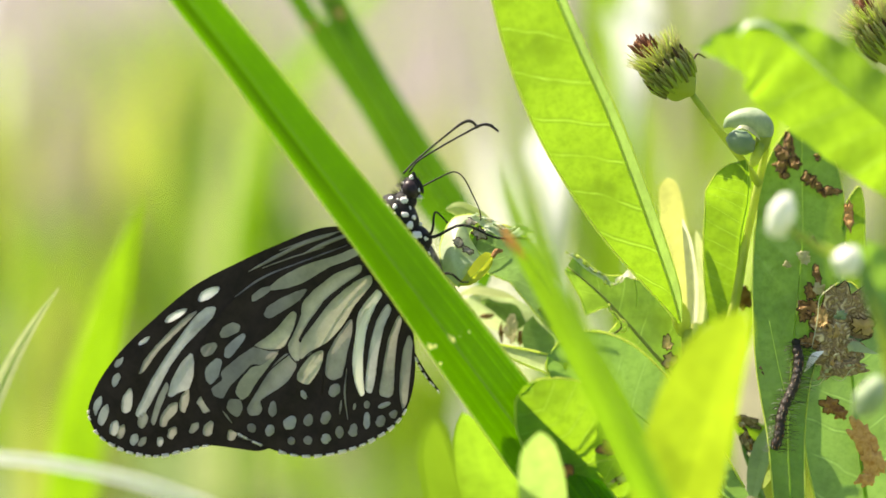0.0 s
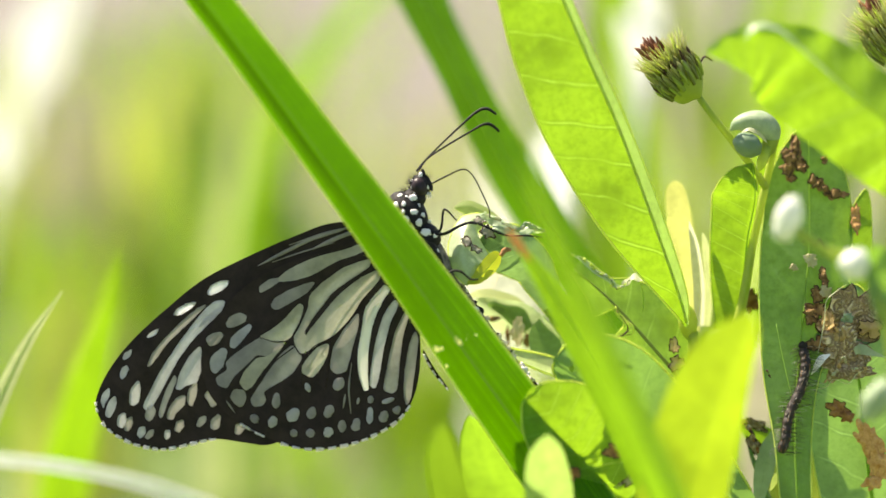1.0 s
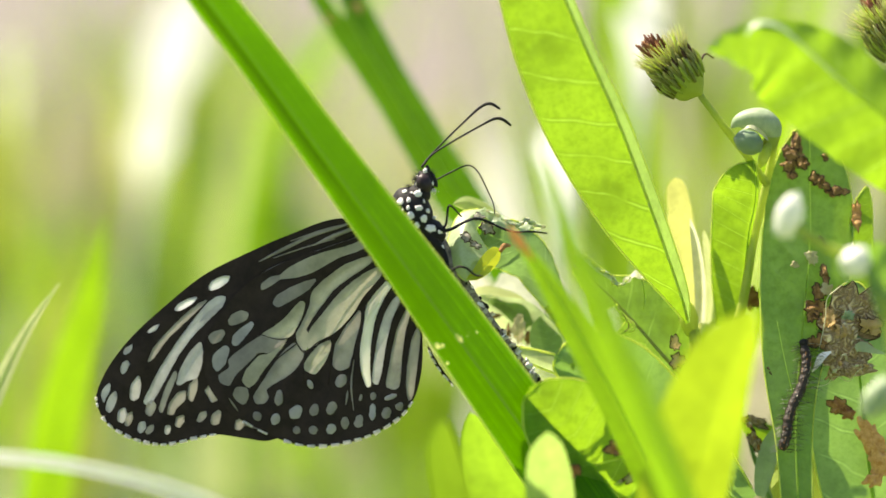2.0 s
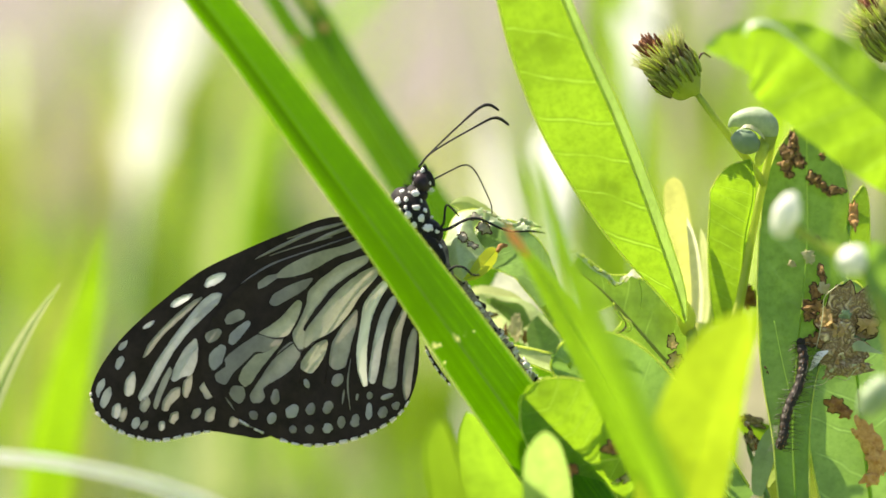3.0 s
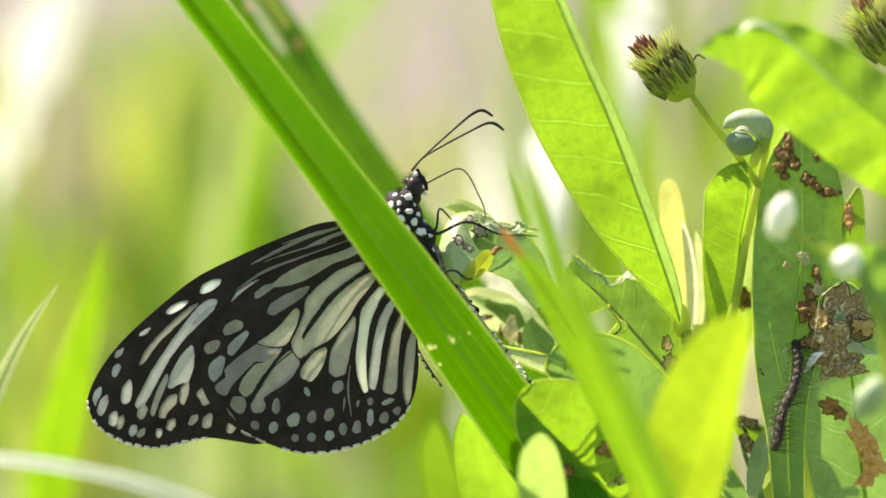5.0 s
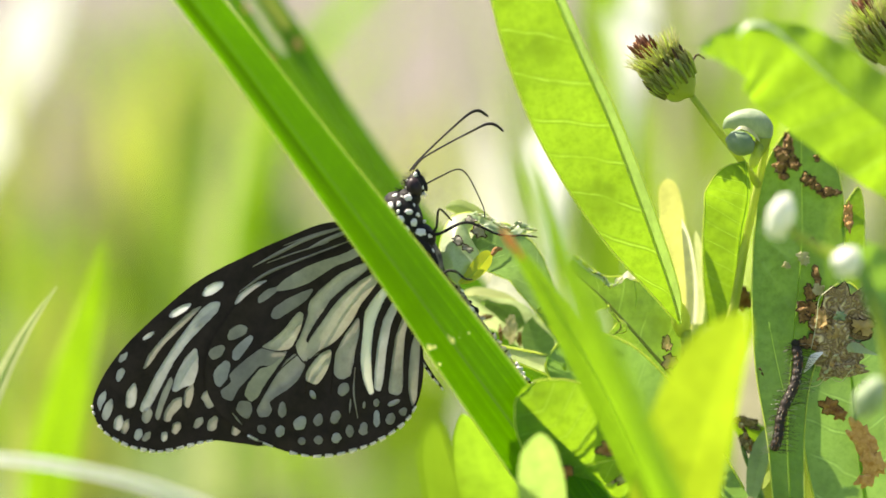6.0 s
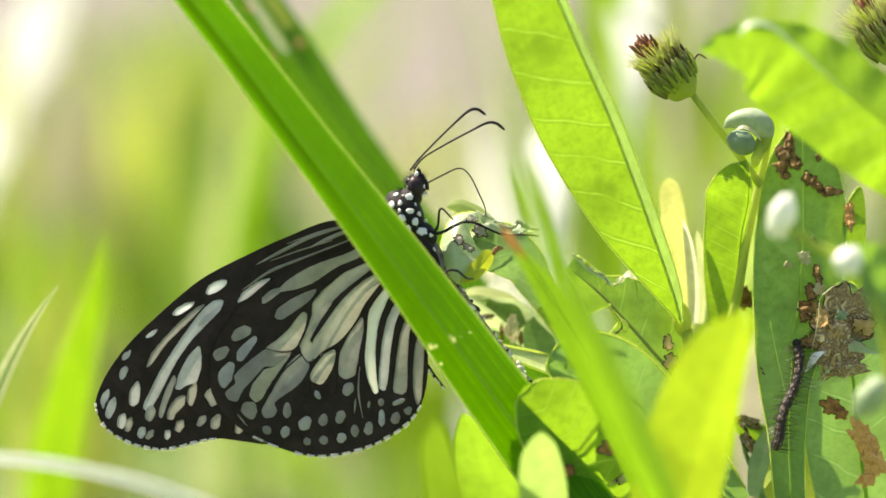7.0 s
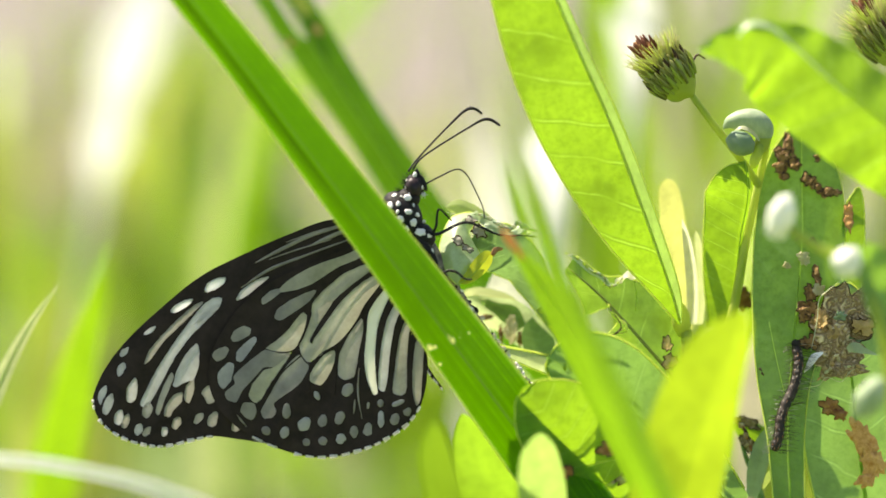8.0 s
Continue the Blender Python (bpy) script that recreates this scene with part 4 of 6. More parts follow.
part("bite_edge", tube(bmesh.new(), [(21.02, 0.91, 242.07), (22.0, 0.52, 240.71), (22.27, 0.25, 239.91), (21.71, 0.1, 239.22), (20.86, 0.02, 238.8)], (0.02, 0.05, 0.09, 0.1, 0.03), 6, 30), CRUST_RIM, rib_leaf, "dark scorched edge of the bite")
frill(rib_leaf, [(20.75, 1.1, 242.46), (21.58, 0.74, 241.24), (22.71, 0.35, 239.88), (21.15, 0.14, 238.92)], 9, 0.16, (RIM, DRY_TAN), 5, label="dried tooth of the bite")
scab(rib_leaf, (28.07, 0.7, 237.68), 0.62, 0.95, 31, TAN_SCAR, 5)
scab(rib_leaf, (28.46, -0.15, 235.64), 0.85, 0.95, 32, TAN_SCAR, -30)

mid_leaf = leaf(herb, "leaf", [(36.21, -5.68, 218.26), (28.93, -6.62, 225.86), (23.24, -7.02, 231.17), (19.01, -7.55, 234.47), (15.55, -7.41, 236.57), (12.66, -7.1, 238.05)], [2.2, 3.1, 3.2, 3.4, 3.4, 1.8], [2.4, 4.8, 6.0, 6.6, 5.6, 3.0], HERB_CORNER, fold=(0.15, 0.15), face=-F - U * 0.6, ends=(0, 0.14), rib=0.08, margin=0.16, seed=7, label="rounded grey-green leaf")
scab(mid_leaf, (14.88, -8.22, 237.07), 0.3, 0.4, 44, YELLOW, 0, "yellow_spot", False)
round_leaf = leaf(herb, "leaf", [(31.6, -4.3, 210.4), (23.3, -8.6, 219.2), (17.5, -11.6, 226.6), (13.6, -13.2, 231.4), (9.5, -14.2, 236.1)], [4.89, 6.15, 5.87, 5.03, 2.38], [4.89, 6.43, 6.57, 5.87, 2.80], HERB, fold=(0.15, 0.15), ends=(0, 0.16), margin=0.09, seed=8, label="rounded leaf crossed by the shadow of the grass blade")
scab(round_leaf, (20.0, -12.1, 227.9), 1.3, 0.95, 41, RUST)
scab(round_leaf, (14.9, -13.0, 225.4), 0.8, 0.8, 42, RUST)
scab(round_leaf, (22.4, -10.9, 224.0), 1.2, 0.7, 43, DRY_TAN, 30)
frill(round_leaf, [(20.3, -11.19, 223.12), (21.34, -10.86, 223.73), (22.25, -10.49, 224.47), (22.94, -10.58, 224.07)], 8, 0.3, (RIM, DRY_TAN, CRUST_RIM), 6, label="dried tooth of the torn edge")
part("vein", tube(bmesh.new(), [(17.44, -12.46, 225.81), (19.1, -12.06, 226.25), (20.89, -11.71, 226.43)], (0.05, 0.09, 0.03), 5), RIM, round_leaf)
low_leaf = leaf(herb, "leaf", [(16.59, 16.7, 190.67), (11.1, 16.07, 203.03), (6.87, 15.01, 212.97), (4.54, 13.22, 219.83), (2.64, 12.16, 225.33)], [2.80, 4.33, 4.61, 3.22, 0.70], [2.80, 4.61, 4.89, 3.50, 0.70], HERB_SOFT, fold=(0.2, 0.2), ends=(0, 0.12), seed=9)

leaf(corner_leaf, "torn_flap", [(44.97, -1.79, 234.63), (45.45, -2.1, 235.58), (46.12, -2.06, 236.73), (47.27, -1.75, 237.23)], [0.05, 0.3, 0.45, 0.1], [0.05, 0.35, 0.5, 0.1], WHITE, face=U * 0.5 - F, n=14, m=3, label="white torn flap of leaf skin")
leaf(corner_leaf, "torn_flap", [(54.13, -1.92, 236.91), (52.41, -2.01, 237.44), (51.03, -1.8, 237.96), (50.24, -1.57, 237.61)], [0.05, 0.35, 0.75, 0.5], [0.05, 0.4, 0.6, 0.2], PALE_BLOOM, n=16, m=3, label="pale dry flap of leaf")
leaf(herb, "leaf", [(39.13, -0.61, 218.06), (39.91, 0.61, 221.4), (40.91, 1.76, 224.4), (42.06, 2.79, 226.86)], [0.7, 1.3, 1.2, 0.2], [0.7, 1.2, 1.1, 0.2], BLOOM, fold=(0.2, 0.2), n=24, seed=23, label="small blue-green leaf with bloom")
leaf(herb, "leaf", [(43.44, 6.33, 221.88), (41.26, 6.76, 223.87), (38.92, 6.97, 224.87), (37.32, 7.06, 225.3)], [1.2, 1.8, 1.4, 0.2], [1.0, 1.2, 0.9, 0.2], HERB, fold=(0.3, 0.3), n=24, seed=24, label="dark shaded leaf")
frill(herb, [(37.01, -0.53, 228.05), (37.67, -1.11, 227.26), (38.21, -1.55, 226.14), (38.61, -1.99, 225.03)], 9, 0.42, (RUST, CRUST_RIM, CRUST), 14, "dry_crumb", "brown dry crumb")
leaf(herb, "leaf", [(39.99, -4.21, 220.35), (40.67, -4.11, 221.79), (41.37, -3.86, 222.96)], [0.1, 0.5, 0.3], [0.1, 0.4, 0.3], HERB_PALE, n=14, m=3, label="pale curled leaf scrap")
scab(herb, (38.6, 9.4, 241.4), 1.0, 1.3, 61, RUST)
scab(herb, (38.8, 4.2, 226.5), 1.4, 0.7, 62, None, -20)
scab(herb, (38.8, 3.3, 224.0), 0.8, 1.4, 63, None, 30)
scab(herb, (40.1, 3.1, 223.3), 0.7, 0.9, 64)
stem(herb, [(41.8, 0.5, 213.9), (40.3, 1.4, 218.2), (38.7, 2.8, 222.2), (38.1, 3.7, 224.2)], (0.5, 0.4, 0.3, 0.15), "dry_twig", HERB_GREY, "grey dry twig")

# curled leaf that the butterfly holds
curled = leaf(herb, "leaf", [(14.6, 7.8, 238.8), (10.8, 6.2, 245.5), (7.7, 4.4, 249.0), (5.5, 3.3, 251.0), (4.3, 3.4, 251.7)], [1.12, 2.38, 3.36, 3.50, 2.10], [0.98, 3.08, 3.08, 1.82, 0.56], HERB_CURL, fold=(0.1, 0.3), curl=0.25, wave=0.4, nibble=0.25, margin=0.10, seed=11, n=56, label="curled, nibbled grey-green leaf that the butterfly clings to")
leaf(curled, "rolled_tip", [(2.5, -2.97, 246.42), (1.53, -2.56, 248.32), (1.32, -1.15, 250.15), (1.68, 0.85, 251.87), (2.68, 3.16, 253.13), (4.55, 5.5, 253.53)], [0.6, 1.3, 1.5, 1.5, 1.2, 0.3], [1.0, 2.2, 3.2, 3.7, 2.8, 0.6], BLOOM_ROLL,
     fold=(0.8, 0.1), curl=0.5, wave=0.2, nibble=0.12, margin=0.1, n=44, m=9, seed=15, label="rolled tip of the curled leaf with pale bloom")
leaf(curled, "folded_lobe", [(6.3, 6.6, 252.2), (4.4, 7.3, 253.3), (2.2, 8.0, 254.1), (0.4, 8.5, 253.7)], [0.42, 1.40, 1.40, 0.42], [0.42, 0.70, 0.70, 0.28], HERB_PALE, fold=(0.2, 0.6), ends=(0.1, 0.2), n=24, m=4, seed=15, label="sunlit lobe of the curled leaf")
leaf(curled, "frilled_edge", [(11.81, 1.99, 251.93), (10.1, 1.58, 252.44), (8.47, 0.91, 252.15), (6.72, 0.86, 252.87), (5.04, 1.45, 253.75), (3.65, 1.93, 254.08)], [0.25, 0.6, 0.7, 0.85, 0.7, 0.2], [0.25, 0.5, 0.6, 0.7, 0.55, 0.2], PALE_BLOOM, fold=(-0.4, 0.8), wave=0.5, nibble=0.5, ends=(0.1, 0.1), n=40, seed=16, label="frilled pale edge of the curled leaf")
frill(curled, [(4.34, 1.4, 254.47), (5.73, 0.87, 253.87), (6.99, 0.69, 253.05), (8.4, 0.77, 252.46), (9.38, 1.11, 253.1), (10.37, 1.22, 252.65), (11.51, 1.53, 252.16)], 22, 0.34, (PALE_BLOOM, IVORY, BLOOM_ROLL), 7)
for p, w, h, k, tn, fc in (((1.95, -0.3, 251.25), 0.55, 0.85, 51, 20, U * 0.5 - F), ((3.07, -0.6, 250.32), 0.8, 0.5, 55, -25, U * 0.5 - F + R * 0.3), ((3.66, 2.77, 253.2), 0.85, 0.5, 54, 10, U * 0.6 - F), ((4.71, 2.06, 251.77), 0.95, 0.8, 52, -10, U * 0.5 - F + R * 0.6)):
    scab(curled, p, w, h, k, CELL_DIM, tn, "grey_patch", face=fc)
yellow_bit = leaf(curled, "leaflet", [(1.94, -3.36, 246.51), (3.33, -2.82, 247.1), (4.73, -1.75, 248.29), (5.72, -0.92, 249.32), (6.28, -0.52, 249.73)], [0.1, 0.8, 1.15, 0.95, 0.3], [0.1, 0.75, 1.05, 0.85, 0.3], LEAFLET, fold=(0.12, 0.12), face=-F - U * 0.4, ends=(0.1, 0.2), rib=0.05, n=20, label="small yellow-green leaflet")
part("dry_stub", tube(bmesh.new(), [(6.2, -0.88, 249.52), (6.7, -0.53, 250.16), (7.47, -0.32, 250.19)], (0.25, 0.34, 0.2), 8), RUST, curled, "brown dry stub")
back_leaf = leaf(herb, "leaf", [(14.96, 7.94, 234.25), (11.74, 9.4, 236.28), (8.12, 10.79, 238.04), (4.7, 12.04, 239.09), (1.77, 13.26, 240.01)], [1.4, 3.4, 3.7, 2.8, 0.5], [1.4, 3.6, 4.0, 2.8, 0.4], PALE_BLOOM, fold=(0.2, 0.1), face=-F - U * 1.1, wave=0.2, ends=(0, 0.15), seed=12, label="cupped, blurred leaf with white rim and brown mottling")
leaf(back_leaf, "curled_rim", [(10.64, 10.09, 239.56), (8.75, 10.43, 241.13), (6.42, 10.98, 241.82), (4.1, 11.63, 241.97), (2.05, 11.98, 241.21)], [0.2, 0.7, 0.9, 0.8, 0.2], [0.2, 0.5, 0.6, 0.5, 0.2], GRASS_PALE, face=-F - U * 0.5, n=24, m=3, label="sunlit curled rim of the leaf")
# Added cream sheet: the bright background behind the cup, put into a leaf.
leaf(herb, "leaf", [(14.85, 13.4, 235.87), (12.68, 14.96, 238.39), (9.71, 15.42, 240.56), (6.08, 15.76, 242.16)], [2.2, 5.4, 5.6, 1.6], [2.0, 4.6, 4.4, 1.4], CREAM, fold=(0.1, 0.1), face=-F - U * 0.9, n=24, seed=20, label="cream leaf added for the bright background, blurred")
leaf(herb, "leaf", [(10.24, 8.7, 237.8), (8.79, 9.06, 239.51), (7.13, 9.76, 240.39), (4.96, 10.34, 240.7)], [0.8, 1.7, 1.6, 0.3], [0.6, 1.2, 1.0, 0.3], HERB_DULL, fold=(0.2, 0.2), face=-F - U * 0.5, n=24, seed=22, label="dark blurred hollow of the cupped leaf")
for p, w, h, k in (((8.83, 7.64, 237.62), 0.75, 1.7, 71), ((5.69, 9.94, 238.85), 0.9, 0.4, 72), ((7.56, 8.55, 237.09), 0.3, 1.2, 73), ((10.02, 8.4, 236.38), 0.35, 1.2, 74)):
    scab(back_leaf, p, w, h, k, DRY_TAN if k == 71 else BROWN, 0, "brown_mottle", False)
leaf(herb, "leaf", [(13.06, 5.71, 233.35), (12.58, 6.72, 235.69), (12.24, 7.65, 237.69), (12.04, 8.57, 239.63)], [1.2, 2.2, 2.0, 0.42], [1.2, 1.9, 1.6, 0.42], HERB_DULL, fold=(-0.5, 0.3), ends=(0, 0.2), n=24, seed=19, label="dark shaded leaf")
back_leaf_low = leaf(herb, "leaf", [(18.28, 2.36, 232.03), (14.35, 2.73, 233.77), (11.5, 2.94, 234.75), (8.66, 3.63, 235.6), (6.31, 4.34, 236.53)], [0.98, 1.2, 1.1, 0.8, 0.2], [0.98, 1.3, 1.2, 0.8, 0.2], PALE_BLOOM, fold=(0.3, 0.3), face=-F - U * 0.5, margin=0.16, seed=13, label="narrow grey-green leaf with a white margin")

for sp, w, mt, lab in (([(32.56, 19.25, 234.56), (31.64, 17.71, 241.71), (30.39, 15.67, 248.98), (29.42, 14.33, 253.74), (29.01, 13.67, 256.39)], (0.8, 1.4, 1.6, 1.45, 0.9), YOUNG, "pale yellow unfolding leaf"),
                       ([(31.12, 11.76, 237.8), (30.02, 9.57, 244.31), (29.05, 8.18, 249.78), (28.28, 7.02, 253.96)], (0.6, 1.2, 1.35, 0.9), YOUNG, "pale yellow unfolding leaf"),
                       ([(32.33, 10.73, 237.75), (32.0, 8.78, 243.0), (31.22, 7.39, 248.48), (30.22, 6.2, 252.52)], (0.6, 0.75, 0.6, 0.15), IVORY, "narrow ivory unfolding leaf"),
                       ([(33.47, 11.69, 237.44), (33.42, 9.91, 243.49), (32.76, 8.86, 248.17), (32.21, 8.36, 250.63)], (0.4, 0.6, 0.5, 0.14), GRASS_PALE, "narrow pale unfolding leaf")):
    leaf(herb, "young_leaf", sp, w, w, mt, fold=(0.1, 0.2), ends=(0, 0.15), n=24, m=5, label=lab)
part("leaf_base", blob(bmesh.new(), (30.24, 5.02, 239.75), (1.2, 1.2, 2.4), Matrix.Rotation(radians(-12), 3, "Y"), 16, 12, 0.15, 9), STEM, herb, "swollen olive base of the young leaves")

# folded bud leaves
stem(herb, [(40.8, 6.7, 262.4), (39.8, 6.7, 262.1), (38.6, 5.6, 261.7)], (0.4, 0.5, 0.5), "petiole")
part("bud", tube(bmesh.new(), [(35.12, 6.1, 264.07), (35.9, 6.25, 264.76), (37.31, 6.32, 265.1), (38.86, 6.29, 264.97), (39.92, 6.13, 264.21), (40.26, 6.29, 263.04), (40.13, 6.65, 261.83)], (0.1, 0.8, 1.3, 1.55, 1.45, 1.05, 0.5), 18, 36, 1.1), BUD_MID, herb, "pale hooded bud leaf")
leaf(herb, "bud_lip", [(36.28, 4.64, 263.94), (37.07, 4.35, 264.49), (38.06, 4.29, 264.21), (39.09, 4.51, 263.32), (39.57, 4.79, 262.71)], [0.1, 0.3, 0.4, 0.4, 0.1], [0.1, 0.3, 0.35, 0.3, 0.1], IVORY, face=U - F, n=18, m=3, label="pale lip of the bud leaf")
part("bud", blob(bmesh.new(), (40.2, 6.0, 262.8), (0.98, 0.98, 2.10), Matrix.Rotation(radians(18), 3, "Y"), 16, 12, 0.1, 6), STEM, herb, "green base of the bud")
part("bud", blob(bmesh.new(), (37.0, 3.7, 262.6), (1.89, 1.54, 1.47), Matrix.Rotation(radians(25), 3, "Y"), 20, 14, 0.12, 5), BUD_DARK, herb, "small blue-green bud")
part("bud", blob(bmesh.new(), (39.3, 5.4, 260.8), (0.70, 0.70, 1.82), Matrix.Rotation(radians(20), 3, "Y"), 12, 10), HERB_PALE, herb, "narrow yellow-green bud")

front_bud = root("bud_stalk", (50.4, -32.5, 193.2), "blurred stalk with waxy grey-green buds near the lens", "plant stalk")
stem(front_bud, [(49.3, -38.1, 195.9), (50.8, -33.4, 227.5), (49.4, -31.9, 244.1), (45.8, -30.8, 254.1), (41.4, -30.3, 256.5), (37.9, -28.8, 258.7)], (1.0, 0.9, 0.7, 0.5, 0.5))
for px, s, tn, k in (((37.4, -28.6, 259.7), (1.45, 1.45, 2.6), 15, 1), ((44.4, -31.6, 255.2), (1.68, 1.54, 1.68), 40, 2), ((47.2, -32.8, 240.1), (1.5, 1.4, 2.5), 30, 3)):
    part("bud", blob(bmesh.new(), px, s, Matrix.Rotation(radians(tn), 3, "Y"), 16, 12, 0.25, k), BUD if k < 3 else BUD_MID, front_bud)
leaf(front_bud, "leaf", [(51.0, -31.7, 245.3), (49.2, -31.6, 250.4), (47.5, -31.7, 254.9), (46.1, -32.1, 257.5)], [1.12, 2.38, 2.10, 0.42], [1.12, 2.80, 2.10, 0.42], HERB_GREY, ends=(0, 0.2), n=24)


# ---- seed heads ----
def seed_head(place, axis, size, seed, stalk):
    rng = random.Random(seed)
    ob = root("flower_head", stalk[0], "withered composite flower head with green bracts and brown petals", "flower", "flower heads")
    stem(ob, stalk, (0.5, 0.45, 0.4), "stalk")
    ax = Vector(axis).normalized()
    side = ax.cross(F).normalized()
    back = ax.cross(side)
    turn = Matrix((side, back, ax)).transposed()
    c = Vector(place)
    part("receptacle", blob(bmesh.new(), c - ax * size * 0.1, (size * 0.60, size * 0.60, size * 0.72), turn, 20, 14, 0.12, seed), STEM, ob, "swollen green base of the flower head")
    for k in range(84):
        a = k * 2.399
        h = -0.35 + 0.95 * k / 84
        r = size * 0.60 * math.sqrt(max(0.1, 1 - h * h))
        out = side * math.cos(a) + back * math.sin(a)
        p = c + ax * (h * size * 0.72 - size * 0.1) + out * r
        tip = p + ax * (size * rng.uniform(0.30, 0.55)) + out * (size * rng.uniform(0.02, 0.22))
        w = size * rng.uniform(0.03, 0.055)
        part("bract", tube(bmesh.new(), [p - ax * size * 0.08, (p + tip) / 2 + out * size * 0.05, tip], (w, w * 1.2, w * 0.15), 5, 5), ((BRACT, STRAW, BRACT, STRAW, CRUST_RIM)[k % 5]) if h > 0.0 else (BRACT, STEM)[k % 2], ob)
    for k in range(220):
        a = rng.uniform(0, 6.283)
        r = size * rng.uniform(0.15, 0.60)
        out = side * math.cos(a) + back * math.sin(a)
        p = c + ax * size * rng.uniform(0.2, 0.45) + out * r
        tip = p + ax * (size * rng.uniform(0.45, 0.95)) + out * (size * rng.uniform(0.05, 0.55))
        part("bristle", tube(bmesh.new(), [p, tip], (size * 0.022, size * 0.007), 4, 2), (STRAW, STRAW, HERB_PALE)[k % 3], ob)
    for k in range(26):
        out = side * rng.uniform(-0.24, 0.24) + back * rng.uniform(-0.24, 0.24)
        p = c + ax * size * 0.8 + side * size * 0.1 + out * size * 0.35
        tip = p + ax * (size * rng.uniform(0.3, 0.75)) + out * size * 1.1
        part("withered_petal", tube(bmesh.new(), [p, (p + tip) / 2 + out * size * 0.2, tip], (size * 0.05, size * rng.uniform(0.05, 0.1), size * 0.02), 5, 5), WITHER if k % 4 else RUST, ob)
    part("hook", tube(bmesh.new(), [c - ax * size * 0.1 - side * size * 0.66, c - side * size * 0.95, c - side * size * 1.05 - ax * size * 0.25], (0.12, 0.16, 0.1), 5, 5), CRUST_RIM, ob)
    return ob


head_1 = seed_head((28.6, 6.4, 270.7), R * -0.62 + U * 0.75 - F * 0.1, 4.33, 3, [(39.9, 6.5, 256.7), (37.3, 6.3, 260.3), (33.8, 6.2, 264.7), (31.1, 5.9, 268.2)])
head_2 = seed_head((56.1, 11.4, 274.7), R * -0.5 + U * 0.8, 4.61, 5, [(65.9, 9.5, 256.1), (62.3, 11.0, 263.2), (59.2, 11.5, 270.3), (57.6, 11.1, 273.3)])


# ---- larva ----
def build_larva():
    ob = root("caterpillar", (41.7, -6.9, 226.7), "dark hairy caterpillar on the holed leaf", "caterpillar")
    rng = random.Random(8)
    line = spline([(40.72, -6.84, 226.07), (41.37, -6.28, 227.78), (41.62, -5.61, 229.54), (42.31, -4.78, 231.4), (43.28, -4.04, 233.07), (43.9, -3.17, 235.0), (44.12, -2.36, 236.59), (43.85, -1.53, 237.97)], 15)
    body = spline(line, 60)
    part("body", tube(bmesh.new(), body, [0.4] + [0.6 + 0.08 * (k % 2) for k in range(27)] + [0.5], 14, 110), LARVA, ob, "dark segmented body")
    for s in (-0.85, -0.2, 0.75):
        for k in range(1, 58):
            if rng.random() < 0.5:
                q = body[k] + R * (0.56 * s + rng.uniform(-0.08, 0.08)) - F * (0.72 * math.sqrt(1 - 0.74 * s * s))
                part("stripe_dash", tube(bmesh.new(), [q, q + (body[k + 1] - body[k]) * rng.uniform(0.5, 1.3)], (rng.uniform(0.02, 0.06), 0.02), 5, 2), (HAIR, RUST, CRUST)[rng.randrange(3)], ob)
    for i, p in enumerate(line):
        for s in (-1, 1):
            for k in range(9):
                st = p + U * rng.uniform(-0.5, 0.5) + R * s * 0.55
                long = rng.uniform(0.5, 1.3) if s < 0 else rng.uniform(0.8, 2.3)
                tip = st + R * s * long + U * rng.uniform(-0.5, 0.25) * long - F * rng.uniform(-0.2, 0.5)
                part("hair", tube(bmesh.new(), [st, (st + tip) / 2 + U * 0.06, tip], (0.022, 0.018, 0.008), 4, 3), HAIR if (s < 0 and i < 4) or rng.random() < 0.15 else LARVA, ob)
    part("head", blob(bmesh.new(), line[-1] + U * 0.3, (0.55, 0.6, 0.55), None, 14, 10), BLACK, ob)


build_larva()

# ---- butterfly ----
THORAX = Vector((-5.2, 0.6, 252.8))
fly = root("butterfly", THORAX, "black and white glassy tiger butterfly with closed wings", "butterfly")


def at(a, b, deep=0.0):
    return THORAX + R * a + U * b + F * deep


def wing_form(a, b):
    """The gentle swell of a wing."""
    return 0.55 * math.sin(a * 0.14 + b * 0.05) * math.sin(b * 0.11) + 0.12 * math.sin(a * 0.9 - b * 0.55)


def within(a, b, corners):
    """True where a point of the wing lies inside a cell."""
    inside = False
    for (ax, ay), (bx, by) in zip(corners, corners[1:] + corners[:1]):
        if (ay > b) != (by > b) and a < (bx - ax) * (b - ay) / (by - ay) + ax:
            inside = not inside
    return inside


